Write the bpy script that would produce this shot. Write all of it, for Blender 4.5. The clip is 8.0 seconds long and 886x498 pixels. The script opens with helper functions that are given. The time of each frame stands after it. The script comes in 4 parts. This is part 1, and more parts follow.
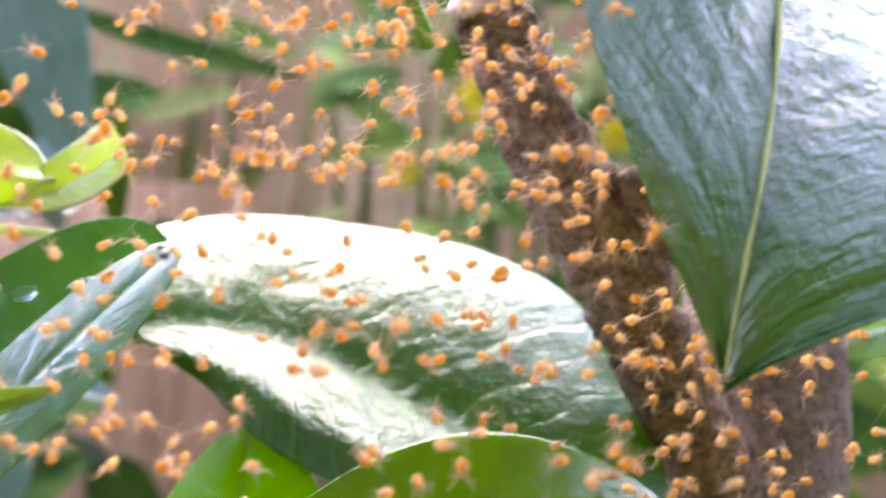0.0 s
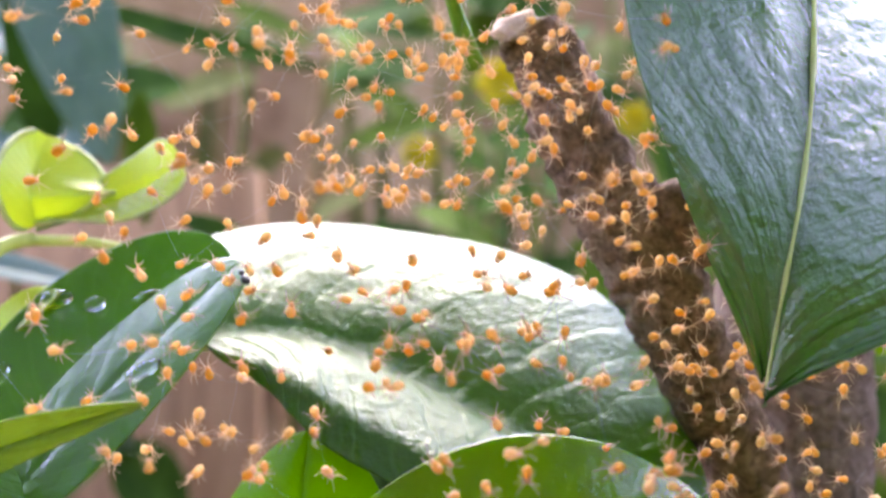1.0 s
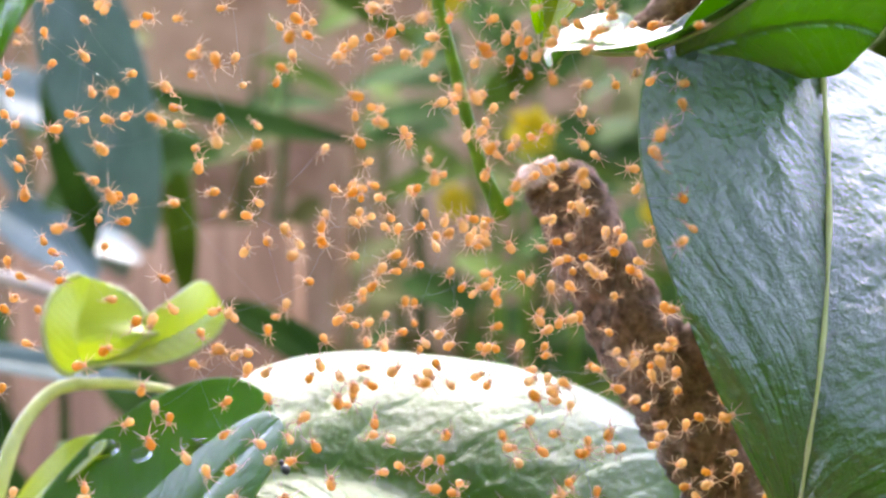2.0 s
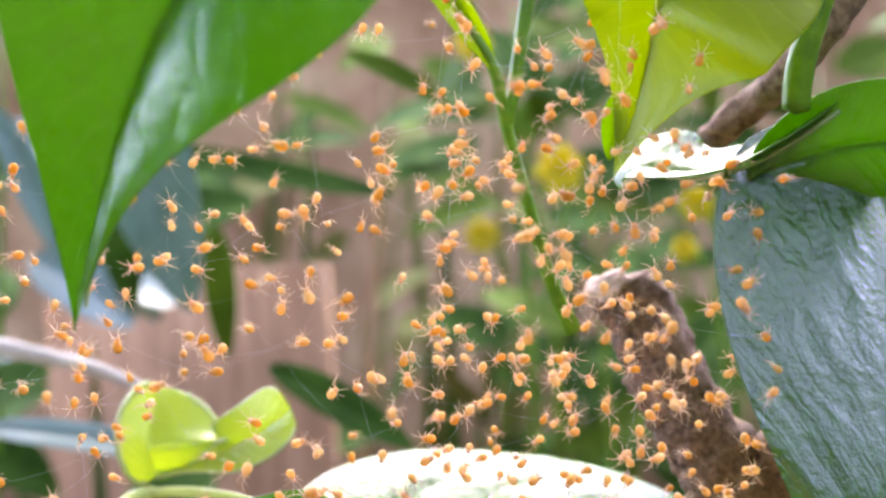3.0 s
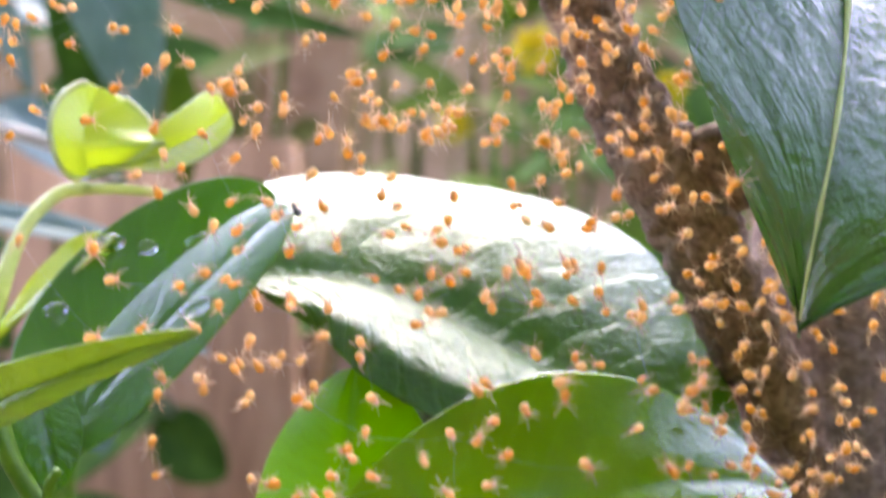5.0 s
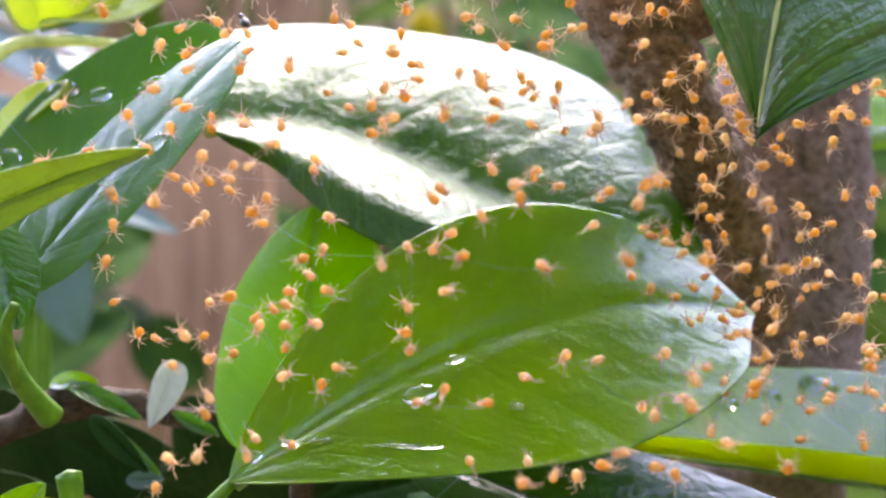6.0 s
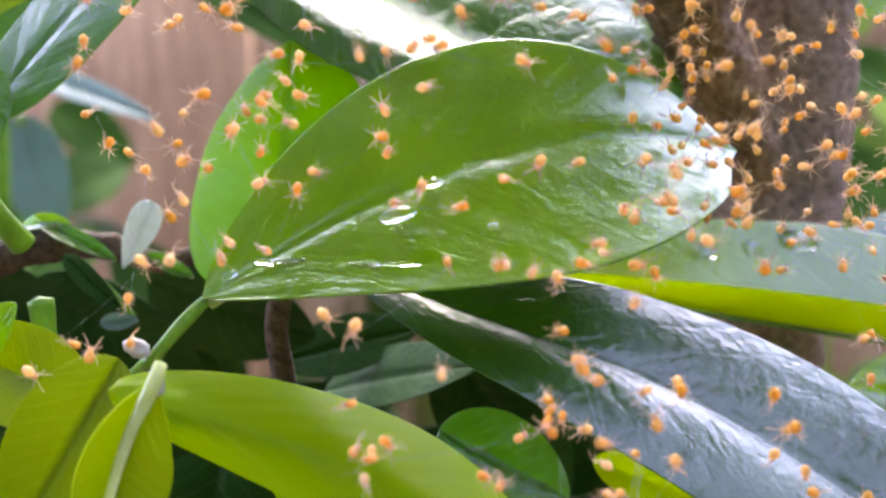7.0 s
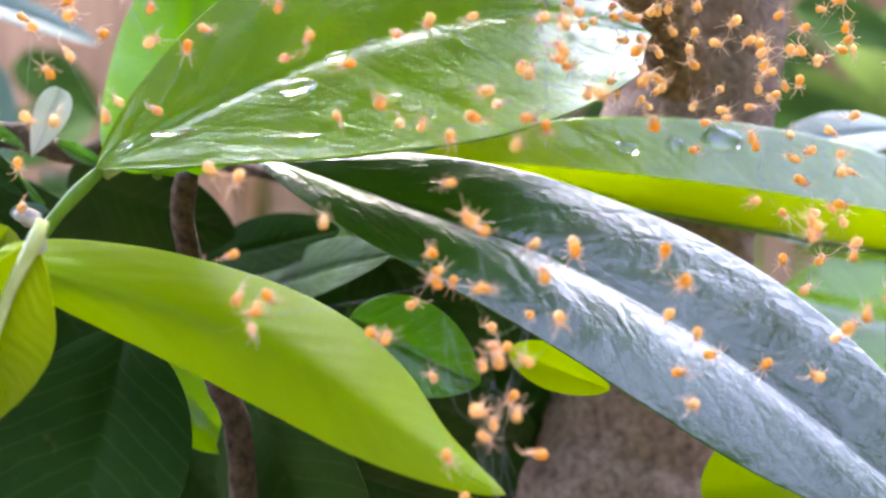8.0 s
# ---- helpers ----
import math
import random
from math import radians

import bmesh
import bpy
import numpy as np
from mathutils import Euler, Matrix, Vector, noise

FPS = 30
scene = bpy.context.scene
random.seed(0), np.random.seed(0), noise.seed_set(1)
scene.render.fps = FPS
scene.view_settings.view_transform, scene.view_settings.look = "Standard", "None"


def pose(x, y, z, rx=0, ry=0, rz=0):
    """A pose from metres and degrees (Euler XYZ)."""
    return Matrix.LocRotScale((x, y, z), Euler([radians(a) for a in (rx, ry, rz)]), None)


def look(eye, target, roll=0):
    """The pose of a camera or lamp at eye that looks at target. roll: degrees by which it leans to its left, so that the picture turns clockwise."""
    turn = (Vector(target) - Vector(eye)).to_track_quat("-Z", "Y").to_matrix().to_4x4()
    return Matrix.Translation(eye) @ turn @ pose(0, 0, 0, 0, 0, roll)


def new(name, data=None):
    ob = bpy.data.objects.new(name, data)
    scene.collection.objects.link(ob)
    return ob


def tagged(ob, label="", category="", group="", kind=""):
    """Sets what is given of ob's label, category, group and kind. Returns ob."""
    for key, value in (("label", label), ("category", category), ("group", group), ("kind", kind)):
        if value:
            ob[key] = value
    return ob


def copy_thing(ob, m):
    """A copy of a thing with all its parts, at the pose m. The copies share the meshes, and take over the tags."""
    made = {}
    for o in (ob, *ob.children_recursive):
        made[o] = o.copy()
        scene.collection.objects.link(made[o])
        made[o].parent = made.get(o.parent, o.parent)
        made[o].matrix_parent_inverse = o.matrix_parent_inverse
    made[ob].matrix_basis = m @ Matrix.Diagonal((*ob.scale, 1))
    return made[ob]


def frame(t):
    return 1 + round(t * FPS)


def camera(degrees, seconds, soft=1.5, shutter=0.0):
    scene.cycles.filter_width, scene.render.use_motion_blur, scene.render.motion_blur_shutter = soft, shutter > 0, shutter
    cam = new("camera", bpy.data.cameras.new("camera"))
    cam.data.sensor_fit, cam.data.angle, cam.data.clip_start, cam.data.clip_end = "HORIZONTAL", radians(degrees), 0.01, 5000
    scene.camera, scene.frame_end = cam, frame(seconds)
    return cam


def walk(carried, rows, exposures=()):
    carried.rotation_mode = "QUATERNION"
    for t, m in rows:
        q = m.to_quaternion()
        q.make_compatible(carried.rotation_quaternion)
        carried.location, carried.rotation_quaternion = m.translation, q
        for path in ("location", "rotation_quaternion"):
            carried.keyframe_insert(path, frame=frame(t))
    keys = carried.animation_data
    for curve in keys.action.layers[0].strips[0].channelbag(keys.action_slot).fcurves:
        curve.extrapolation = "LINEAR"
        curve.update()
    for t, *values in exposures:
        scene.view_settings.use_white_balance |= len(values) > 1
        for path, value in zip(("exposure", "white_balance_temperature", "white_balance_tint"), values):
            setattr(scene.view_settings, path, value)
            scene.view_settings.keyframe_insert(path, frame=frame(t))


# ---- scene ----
# Macro close-up of a garden shrub, about a metre above the ground.
cam = camera(38.3, 8.0, 2.3, 0.3)
cam.data.dof.use_dof, cam.data.dof.focus_distance, cam.data.dof.aperture_fstop = True, 0.192, 18.0
PATH = [
    (0, (0.02200, -0.00100, 0.98900), (0.00120, 0.19780, 0.98120), 1.30),
    (0.2, (0.01420, -0.00750, 0.98720), (-0.00720, 0.19080, 0.97560), 1.50),
    (0.5, (0.01189, -0.00943, 0.98649), (-0.00997, 0.18893, 0.97322), 1.55),
    (1, (0.01655, -0.01300, 0.99534), (-0.00589, 0.18540, 0.98392), 0.76),
    (1.5, (0.01510, -0.01612, 1.00746), (-0.01153, 0.18191, 0.99861), -0.14),
    (2, (0.01879, -0.01841, 1.01712), (-0.00975, 0.17941, 1.01005), -1.21),
    (2.2, (0.01866, -0.01792, 1.01916), (-0.01020, 0.17986, 1.01225), -1.57),
    (3.3, (0.00868, -0.02400, 1.03838), (-0.02315, 0.17342, 1.03466), -2.56),
    (3.5, (0.00885, -0.02449, 1.03533), (-0.02237, 0.17301, 1.03070), -2.30),
    (4, (0.01132, -0.02141, 1.02184), (-0.01852, 0.17620, 1.01410), -1.47),
    (4.5, (0.01187, -0.02101, 1.00288), (-0.01585, 0.17665, 0.99027), -0.07),
    (5, (0.01599, -0.01990, 0.98988), (-0.01159, 0.17761, 0.97467), 0.64),
    (5.2, (0.01784, -0.02030, 0.97979), (-0.00736, 0.17721, 0.96104), 0.68),
    (6.3, (0.01917, -0.01889, 0.97140), (-0.00510, 0.17731, 0.94112), -0.77),
    (6.5, (0.01787, -0.01950, 0.96582), (-0.00682, 0.17638, 0.93387), -0.50),
    (7, (0.01991, -0.01949, 0.95576), (-0.00140, 0.17608, 0.91971), -0.16),
    (7.5, (0.02658, -0.01789, 0.94613), (0.00565, 0.17756, 0.90926), 0.24),
    (8, (0.03189, -0.01827, 0.94090), (0.01329, 0.17674, 0.90058), 0.14),
]
walk(cam, [(t, look(eye, target, roll)) for t, eye, target, roll in PATH], ((0.0, 2.4, 7250, 11), (0.6, 2.26, 7250, 11), (2.0, 2.2, 7250, 11), (3.3, 2.36, 7250, 11), (5.0, 2.32, 7250, 11), (6.5, 2.38, 7250, 11), (8.0, 2.8, 7250, 11)))

# ---- light ----
world = bpy.data.worlds.new("world")
scene.world = world
world.use_nodes = True
sky = world.node_tree.nodes.new("ShaderNodeTexSky")
sky.sky_type, sky.sun_disc, sky.sun_elevation, sky.sun_rotation = "NISHITA", False, radians(45), radians(-8)
sky.air_density, sky.dust_density, sky.ozone_density = 0.8, 1.0, 0.6
back = world.node_tree.nodes["Background"]
back.inputs["Strength"].default_value = 0.62
haze = world.node_tree.nodes.new("ShaderNodeHueSaturation")
haze.inputs["Hue"].default_value, haze.inputs["Saturation"].default_value = 0.53, 0.84
world.node_tree.links.new(sky.outputs[0], haze.inputs["Color"])
world.node_tree.links.new(haze.outputs[0], back.inputs["Color"])
sun = new("sun", bpy.data.lights.new("sun", "SUN"))
sun.data.energy, sun.data.angle, sun.data.color = 0.5, radians(58), (0.9, 0.91, 1.0)
sun.matrix_world = look((-0.3, 2.15, 2.15), (0, 0, 0))


# ---- materials ----
class Nodes:
    """A small helper to wire one node material."""

    def __init__(self, name):
        self.mat = bpy.data.materials.new(name)
        self.mat.use_nodes = True
        self.tree = self.mat.node_tree
        self.shader = self.tree.nodes["Principled BSDF"]
        self.out = self.tree.nodes["Material Output"]

    def add(self, kind, **inputs):
        node = self.tree.nodes.new(kind)
        for key, value in inputs.items():
            self.put(node, key.replace("_", " "), value)
        return node

    def put(self, node, key, value):
        if isinstance(value, bpy.types.NodeSocket):
            self.tree.links.new(value, node.inputs[key])
        else:
            node.inputs[key].default_value = value

    def noise(self, scale, detail=4.0, rough=0.55, vector=None):
        node = self.add("ShaderNodeTexNoise", Scale=scale, Detail=detail, Roughness=rough)
        self.tree.links.new(vector or self.add("ShaderNodeTexCoord").outputs["Object"], node.inputs["Vector"])
        return node.outputs["Fac"]

    def ramp(self, fac, *stops):
        node = self.add("ShaderNodeValToRGB", Fac=fac)
        items = node.color_ramp.elements
        while len(items) < len(stops):
            items.new(0.5)
        for item, (place, colour) in zip(items, stops):
            item.position, item.color = place, (*colour, 1) if len(colour) == 3 else colour
        return node.outputs["Color"]

    def math(self, kind, a, b=0.0, c=0.0):
        node = self.tree.nodes.new("ShaderNodeMath")
        node.operation = kind
        for n, value in enumerate((a, b, c)):
            self.put(node, n, value)
        return node.outputs[0]

    def mix(self, fac, a, b, kind="MIX"):
        node = self.tree.nodes.new("ShaderNodeMix")
        node.data_type, node.blend_type = "RGBA", kind
        for n, value in ((0, fac), (6, a), (7, b)):
            self.put(node, n, value)
        return node.outputs[2]

    def bump(self, height, strength, distance):
        return self.add("ShaderNodeBump", Height=height, Strength=strength, Distance=distance).outputs[0]


def leaf_material(name, dark, light, glow, clear, rough, coat, spec=0.5, veins=0.5, stain=0.25, depth=0.0006, wax=1.65, ripple=1.6, slant=-5.0):
    """A waxy leaf: two greens over the blade, paler side veins, light that shines through."""
    n = Nodes(name)
    uv = n.add("ShaderNodeUVMap").outputs[0]
    split = n.add("ShaderNodeSeparateXYZ", Vector=uv)
    along, across = split.outputs[0], n.math("ABSOLUTE", n.math("SUBTRACT", split.outputs[1], 0.5))
    warp = n.noise(90, 3)
    wave = n.math("ADD", n.math("ADD", n.math("MULTIPLY", along, 11.0), n.math("MULTIPLY", across, slant)), n.math("MULTIPLY", warp, 0.9))
    ridge = n.math("ABSOLUTE", n.math("SUBTRACT", n.math("FRACT", wave), 0.5))
    line = n.math("SMOOTH_MIN", n.math("MULTIPLY", ridge, 9.0), 1.0, 0.3)
    broad, fine = n.noise(45, 5), n.noise(700, 5, 0.65)
    colour = n.ramp(broad, (0.33, dark), (0.68, light))
    colour = n.mix(n.math("MULTIPLY", n.math("SUBTRACT", 1.0, line), 0.35 * veins), colour, (*[min(1, 1.7 * c + 0.03) for c in light], 1))
    spots = n.ramp(n.noise(230, 6, 0.7), (0.62, (0, 0, 0)), (0.72, (1, 1, 1)))
    colour = n.mix(n.math("MULTIPLY", spots, stain), colour, (0.16, 0.13, 0.03, 1))
    lie = n.add("ShaderNodeCombineXYZ", X=n.math("MULTIPLY", wave, 0.55), Y=n.math("MULTIPLY", across, 2.4), Z=n.math("MULTIPLY", n.noise(25, 2), 3.0)).outputs[0]
    streak = n.math("ADD", n.math("MULTIPLY", n.noise(ripple, 3, 0.4, lie), 0.55), n.math("MULTIPLY", n.noise(75, 4, 0.5), 0.6))
    leather = n.add("ShaderNodeTexVoronoi", Scale=520.0, Vector=n.add("ShaderNodeTexCoord").outputs["Object"]).outputs[0]
    height = n.math("ADD", n.math("ADD", n.math("MULTIPLY", line, 0.12 * veins), n.math("MULTIPLY", streak, 1.0)), n.math("ADD", n.math("MULTIPLY", fine, 0.14), n.math("MULTIPLY", leather, 0.05)))
    relief = n.bump(height, 0.8, depth)
    gloss = n.ramp(n.noise(120, 6, 0.65), (0.3, (rough * 0.75,) * 3), (0.7, (rough * 1.45,) * 3))
    for key, value in (("Base Color", colour), ("Roughness", gloss), ("Normal", relief), ("Specular IOR Level", spec), ("Coat Weight", coat), ("Coat IOR", wax), ("Coat Roughness", n.math("MULTIPLY", gloss, 0.75)), ("Coat Normal", relief)):
        n.put(n.shader, key, value)
    through_light = n.add("ShaderNodeBsdfTranslucent", Color=n.mix(0.5, n.mix(broad, (*glow, 1), (*[0.75 * c for c in glow], 1)), colour, "SCREEN"), Normal=relief)
    both = n.add("ShaderNodeMixShader", Fac=clear)
    n.tree.links.new(n.shader.outputs[0], both.inputs[1])
    n.tree.links.new(through_light.outputs[0], both.inputs[2])
    n.tree.links.new(both.outputs[0], n.out.inputs[0])
    return n.mat


def plain_material(name, a, b, scale, rough=0.6, bump=0.3, depth=0.0005, clear=0.0, spec=0.5, fine=5):
    n = Nodes(name)
    grain = n.noise(scale, 6, 0.62)
    tint = n.noise(scale / fine, 4)
    colour = n.mix(n.ramp(tint, (0.35, (0, 0, 0)), (0.65, (1, 1, 1))), n.ramp(grain, (0.3, a), (0.7, b)), n.ramp(grain, (0.3, [0.6 * c for c in a]), (0.7, [0.8 * c for c in b])))
    relief = n.bump(grain, bump, depth)
    for key, value in (("Base Color", colour), ("Roughness", rough), ("Normal", relief), ("Specular IOR Level", spec)):
        n.put(n.shader, key, value)
    if clear:
        glow = n.add("ShaderNodeBsdfTranslucent", Color=colour)
        both = n.add("ShaderNodeMixShader", Fac=clear)
        n.tree.links.new(n.shader.outputs[0], both.inputs[1])
        n.tree.links.new(glow.outputs[0], both.inputs[2])
        n.tree.links.new(both.outputs[0], n.out.inputs[0])
    return n.mat


def bark_material(name, dark, light, grey):
    n = Nodes(name)
    coarse, fine = n.noise(130, 8, 0.7), n.noise(520, 6, 0.7)
    colour = n.ramp(coarse, (0.32, dark), (0.52, light), (0.72, grey))
    colour = n.mix(0.45, colour, n.ramp(fine, (0.35, [0.4 * c for c in dark]), (0.65, grey)), "MIX")
    moss = n.ramp(n.noise(60, 5, 0.7), (0.58, (0, 0, 0)), (0.7, (1, 1, 1)))
    colour = n.mix(n.math("MULTIPLY", moss, 0.35), colour, (0.17, 0.16, 0.06, 1))
    height = n.math("ADD", coarse, n.math("MULTIPLY", fine, 0.4))
    for key, value in (("Base Color", colour), ("Roughness", 0.85), ("Normal", n.bump(height, 0.9, 0.0024)), ("Specular IOR Level", 0.3)):
        n.put(n.shader, key, value)
    return n.mat


def body_material(name, a, b, clear):
    """The thin, half-clear skin of a young spider, whose tone varies from one to the next."""
    n = Nodes(name)
    tone = n.math("FRACT", n.math("ADD", n.add("ShaderNodeObjectInfo").outputs["Random"], n.add("ShaderNodeNewGeometry").outputs["Random Per Island"]))
    mottle = n.noise(1500, 4)
    colour = n.mix(n.math("MULTIPLY", tone, n.math("ADD", mottle, 0.4)), (*a, 1), (*b, 1))
    for key, value in (("Base Color", colour), ("Roughness", 0.5), ("Specular IOR Level", 0.3)):
        n.put(n.shader, key, value)
    glow = n.add("ShaderNodeBsdfTranslucent", Color=colour)
    both = n.add("ShaderNodeMixShader", Fac=clear)
    n.tree.links.new(n.shader.outputs[0], both.inputs[1])
    n.tree.links.new(glow.outputs[0], both.inputs[2])
    n.tree.links.new(both.outputs[0], n.out.inputs[0])
    return n.mat


def glass_material(name, tint):
    n = Nodes(name)
    for key, value in (("Base Color", (*tint, 1)), ("Roughness", 0.02), ("Transmission Weight", 1.0), ("IOR", 1.36)):
        n.put(n.shader, key, value)
    return n.mat


DEEP = leaf_material("deep_green_leaf", (0.05, 0.155, 0.006), (0.095, 0.235, 0.01), (0.36, 0.7, 0.01), 0.45, 0.24, 0.65, depth=0.001)
DEEP_UNDER = leaf_material("deep_green_underside", (0.06, 0.14, 0.025), (0.1, 0.2, 0.04), (0.2, 0.5, 0.01), 0.25, 0.5, 0.0, 0.3)
MID = leaf_material("green_leaf", (0.1, 0.2, 0.0), (0.155, 0.275, 0.001), (0.66, 0.86, 0.0), 0.56, 0.15, 0.88, 0.35, 0.3, depth=0.001, wax=1.62)
GLOSS = leaf_material("wet_dark_leaf", (0.035, 0.105, 0.008), (0.07, 0.165, 0.012), (0.4, 0.66, 0.03), 0.4, 0.19, 0.42, spec=0.2, depth=0.0028, wax=1.45, ripple=1.8)
SHEEN = leaf_material("waxy_sheen_leaf", (0.022, 0.085, 0.007), (0.048, 0.135, 0.012), (0.15, 0.42, 0.01), 0.18, 0.16, 1.0, veins=0.15, depth=0.0042, wax=1.9, ripple=1.7, slant=11.0)
LEATHER = leaf_material("leathery_dark_leaf", (0.012, 0.05, 0.008), (0.025, 0.08, 0.012), (0.1, 0.3, 0.01), 0.12, 0.2, 0.8, veins=0.25, depth=0.0017, wax=1.62, ripple=1.2)
SOFT = leaf_material("matt_green_leaf", (0.11, 0.25, 0.0), (0.15, 0.32, 0.001), (0.55, 0.9, 0.0), 0.6, 0.5, 0.0, 0.15, 0.3)
RIPE = leaf_material("olive_lit_leaf", (0.13, 0.19, 0.003), (0.19, 0.25, 0.004), (0.34, 0.42, 0.006), 0.45, 0.4, 0.1, 0.2, 0.4)
PALE = leaf_material("pale_green_leaf", (0.16, 0.25, 0.035), (0.22, 0.31, 0.05), (0.4, 0.52, 0.06), 0.4, 0.25, 0.5, 0.4, 0.3)
# inner leaves coloured almost black: the shade inside the shrub painted into the leaf
SHADED = leaf_material("shaded_inner_leaf", (0.012, 0.042, 0.006), (0.026, 0.07, 0.01), (0.03, 0.1, 0.01), 0.06, 0.6, 0.0, 0.12)
SILVER = leaf_material("silvery_bud_leaf", (0.62, 0.64, 0.64), (0.78, 0.8, 0.82), (0.4, 0.5, 0.4), 0.25, 0.3, 0.5)
MID_UNDER = leaf_material("green_underside", (0.12, 0.24, 0.02), (0.17, 0.3, 0.03), (0.36, 0.64, 0.01), 0.42, 0.5, 0.0, 0.3)
YOUNG = leaf_material("young_leaf", (0.185, 0.31, 0.0), (0.245, 0.375, 0.0), (0.55, 0.7, 0.0), 0.5, 0.4, 0.0, 0.12, 0.15, 0.45, depth=0.0002)
SPROUT = leaf_material("sprout_leaf", (0.32, 0.43, 0.04), (0.42, 0.52, 0.08), (0.8, 0.9, 0.1), 0.5, 0.3, 0.4, 0.3, 0.1, 0.1, depth=0.0002)
DEW = leaf_material("dewy_leaf", (0.04, 0.12, 0.008), (0.075, 0.185, 0.014), (0.25, 0.56, 0.01), 0.32, 0.2, 0.8, 0.3, 0.3, depth=0.0009, wax=1.65, ripple=1.0)
YOUNG_UNDER = leaf_material("young_underside", (0.24, 0.36, 0.004), (0.32, 0.43, 0.006), (0.7, 0.8, 0.005), 0.55, 0.55, 0.0, 0.12, 0.2, depth=0.0002)
FAR = plain_material("far_foliage", (0.03, 0.09, 0.012), (0.08, 0.17, 0.02), 40, 0.75, 0.1, clear=0.25, spec=0.15)
FAR_LIGHT = plain_material("far_light_foliage", (0.09, 0.16, 0.01), (0.15, 0.24, 0.02), 40, 0.75, 0.1, clear=0.3, spec=0.15)
OLIVE = plain_material("olive_blade", (0.14, 0.15, 0.04), (0.24, 0.25, 0.07), 40, 0.75, 0.1, clear=0.3, spec=0.15)
STRAW = plain_material("straw", (0.42, 0.3, 0.17), (0.6, 0.45, 0.3), 40, 0.8, 0.1, clear=0.2, spec=0.15)
HEDGE = plain_material("hedge_leaves", (0.02, 0.06, 0.01), (0.07, 0.14, 0.02), 30, 0.7, 0.9, 0.03, spec=0.3)
WET = leaf_material("wet_leaf", (0.05, 0.14, 0.01), (0.09, 0.2, 0.015), (0.6, 0.75, 0.005), 0.4, 0.16, 0.9, 0.35, 0.3, depth=0.0008)
BLUE = leaf_material("blue_grey_leaf", (0.12, 0.2, 0.19), (0.2, 0.3, 0.3), (0.2, 0.4, 0.2), 0.2, 0.4, 0.2)
RIB = plain_material("leaf_rib", (0.1, 0.25, 0.03), (0.2, 0.36, 0.06), 300, 0.45, 0.2, clear=0.2)
PALE_RIB = plain_material("pale_rib", (0.4, 0.52, 0.2), (0.55, 0.65, 0.3), 300, 0.45, 0.2, clear=0.3)
GREEN_STEM = plain_material("green_stem", (0.1, 0.26, 0.015), (0.24, 0.42, 0.03), 220, 0.4, 0.25, clear=0.3)
LIME_STEM = plain_material("lime_stem", (0.72, 0.79, 0.27), (0.84, 0.89, 0.44), 220, 0.25, 0.2, clear=0.35)
BARK = bark_material("bark", (0.075, 0.038, 0.024), (0.29, 0.16, 0.105), (0.52, 0.34, 0.26))
TRUNK_BARK = bark_material("trunk_bark", (0.13, 0.075, 0.055), (0.31, 0.195, 0.155), (0.46, 0.325, 0.275))
DARK_BARK = bark_material("dark_bark", (0.03, 0.018, 0.012), (0.1, 0.06, 0.04), (0.2, 0.14, 0.1))
ABDOMEN = body_material("spider_abdomen", (0.8, 0.43, 0.06), (0.95, 0.72, 0.4), 0.5)
HEAD = body_material("spider_head", (0.78, 0.5, 0.28), (0.92, 0.7, 0.5), 0.5)
LEG = body_material("spider_leg", (0.8, 0.6, 0.42), (0.92, 0.76, 0.58), 0.6)
SILK = plain_material("silk", (0.75, 0.75, 0.78), (0.85, 0.85, 0.88), 900, 0.25, 0.0, clear=0.4)
WATER = glass_material("water", (0.97, 1.0, 0.97))
DRY = plain_material("dry_husk", (0.55, 0.5, 0.46), (0.75, 0.72, 0.7), 500, 0.5, 0.4, clear=0.3)
CUT = plain_material("cut_wood", (0.55, 0.35, 0.27), (0.74, 0.52, 0.43), 500, 0.8, 0.5)
PETAL = plain_material("yellow_petal", (0.72, 0.6, 0.0), (0.8, 0.68, 0.005), 60, 0.5, 0.1, clear=0.4)
BLACK = plain_material("black_shell", (0.008, 0.007, 0.006), (0.02, 0.016, 0.012), 2000, 0.3, 0.1, 0.0001)


# ---- building helpers ----
def part(name, mesh, material, parent=None, label=""):
    """Links a bmesh or a mesh as one object under a thing or a part."""
    if isinstance(mesh, bmesh.types.BMesh):
        data = bpy.data.meshes.new(name)
        mesh.to_mesh(data)
        mesh.free()
        mesh = data
    for face in mesh.polygons:
        face.use_smooth = True
    if not mesh.materials:
        mesh.materials.append(material)
    ob = new(name, mesh)
    if parent:
        ob.parent = parent
        ob.matrix_parent_inverse = parent.matrix_world.inverted()
    return tagged(ob, label)


def thing(name, place, label, category, group="", kind=""):
    ob = new(name)
    ob.location = place
    ob.empty_display_size = 0.01
    bpy.context.view_layer.update()
    return tagged(ob, label, category, group, kind)


def spline(points, count):
    """Points evenly spread in parameter along a Catmull-Rom curve; works on rows of any length."""
    p = np.array(points, float)
    p = np.vstack([2 * p[0] - p[1], p, 2 * p[-1] - p[-2]])
    out = []
    for s in np.linspace(0, len(p) - 3 - 1e-6, count):
        i, f = int(s), s - int(s)
        a, b, c, d = p[i : i + 4]
        out.append(0.5 * (2 * b + (c - a) * f + (2 * a - 5 * b + 4 * c - d) * f * f + (3 * b - a - 3 * c + d) * f**3))
    return np.array(out)


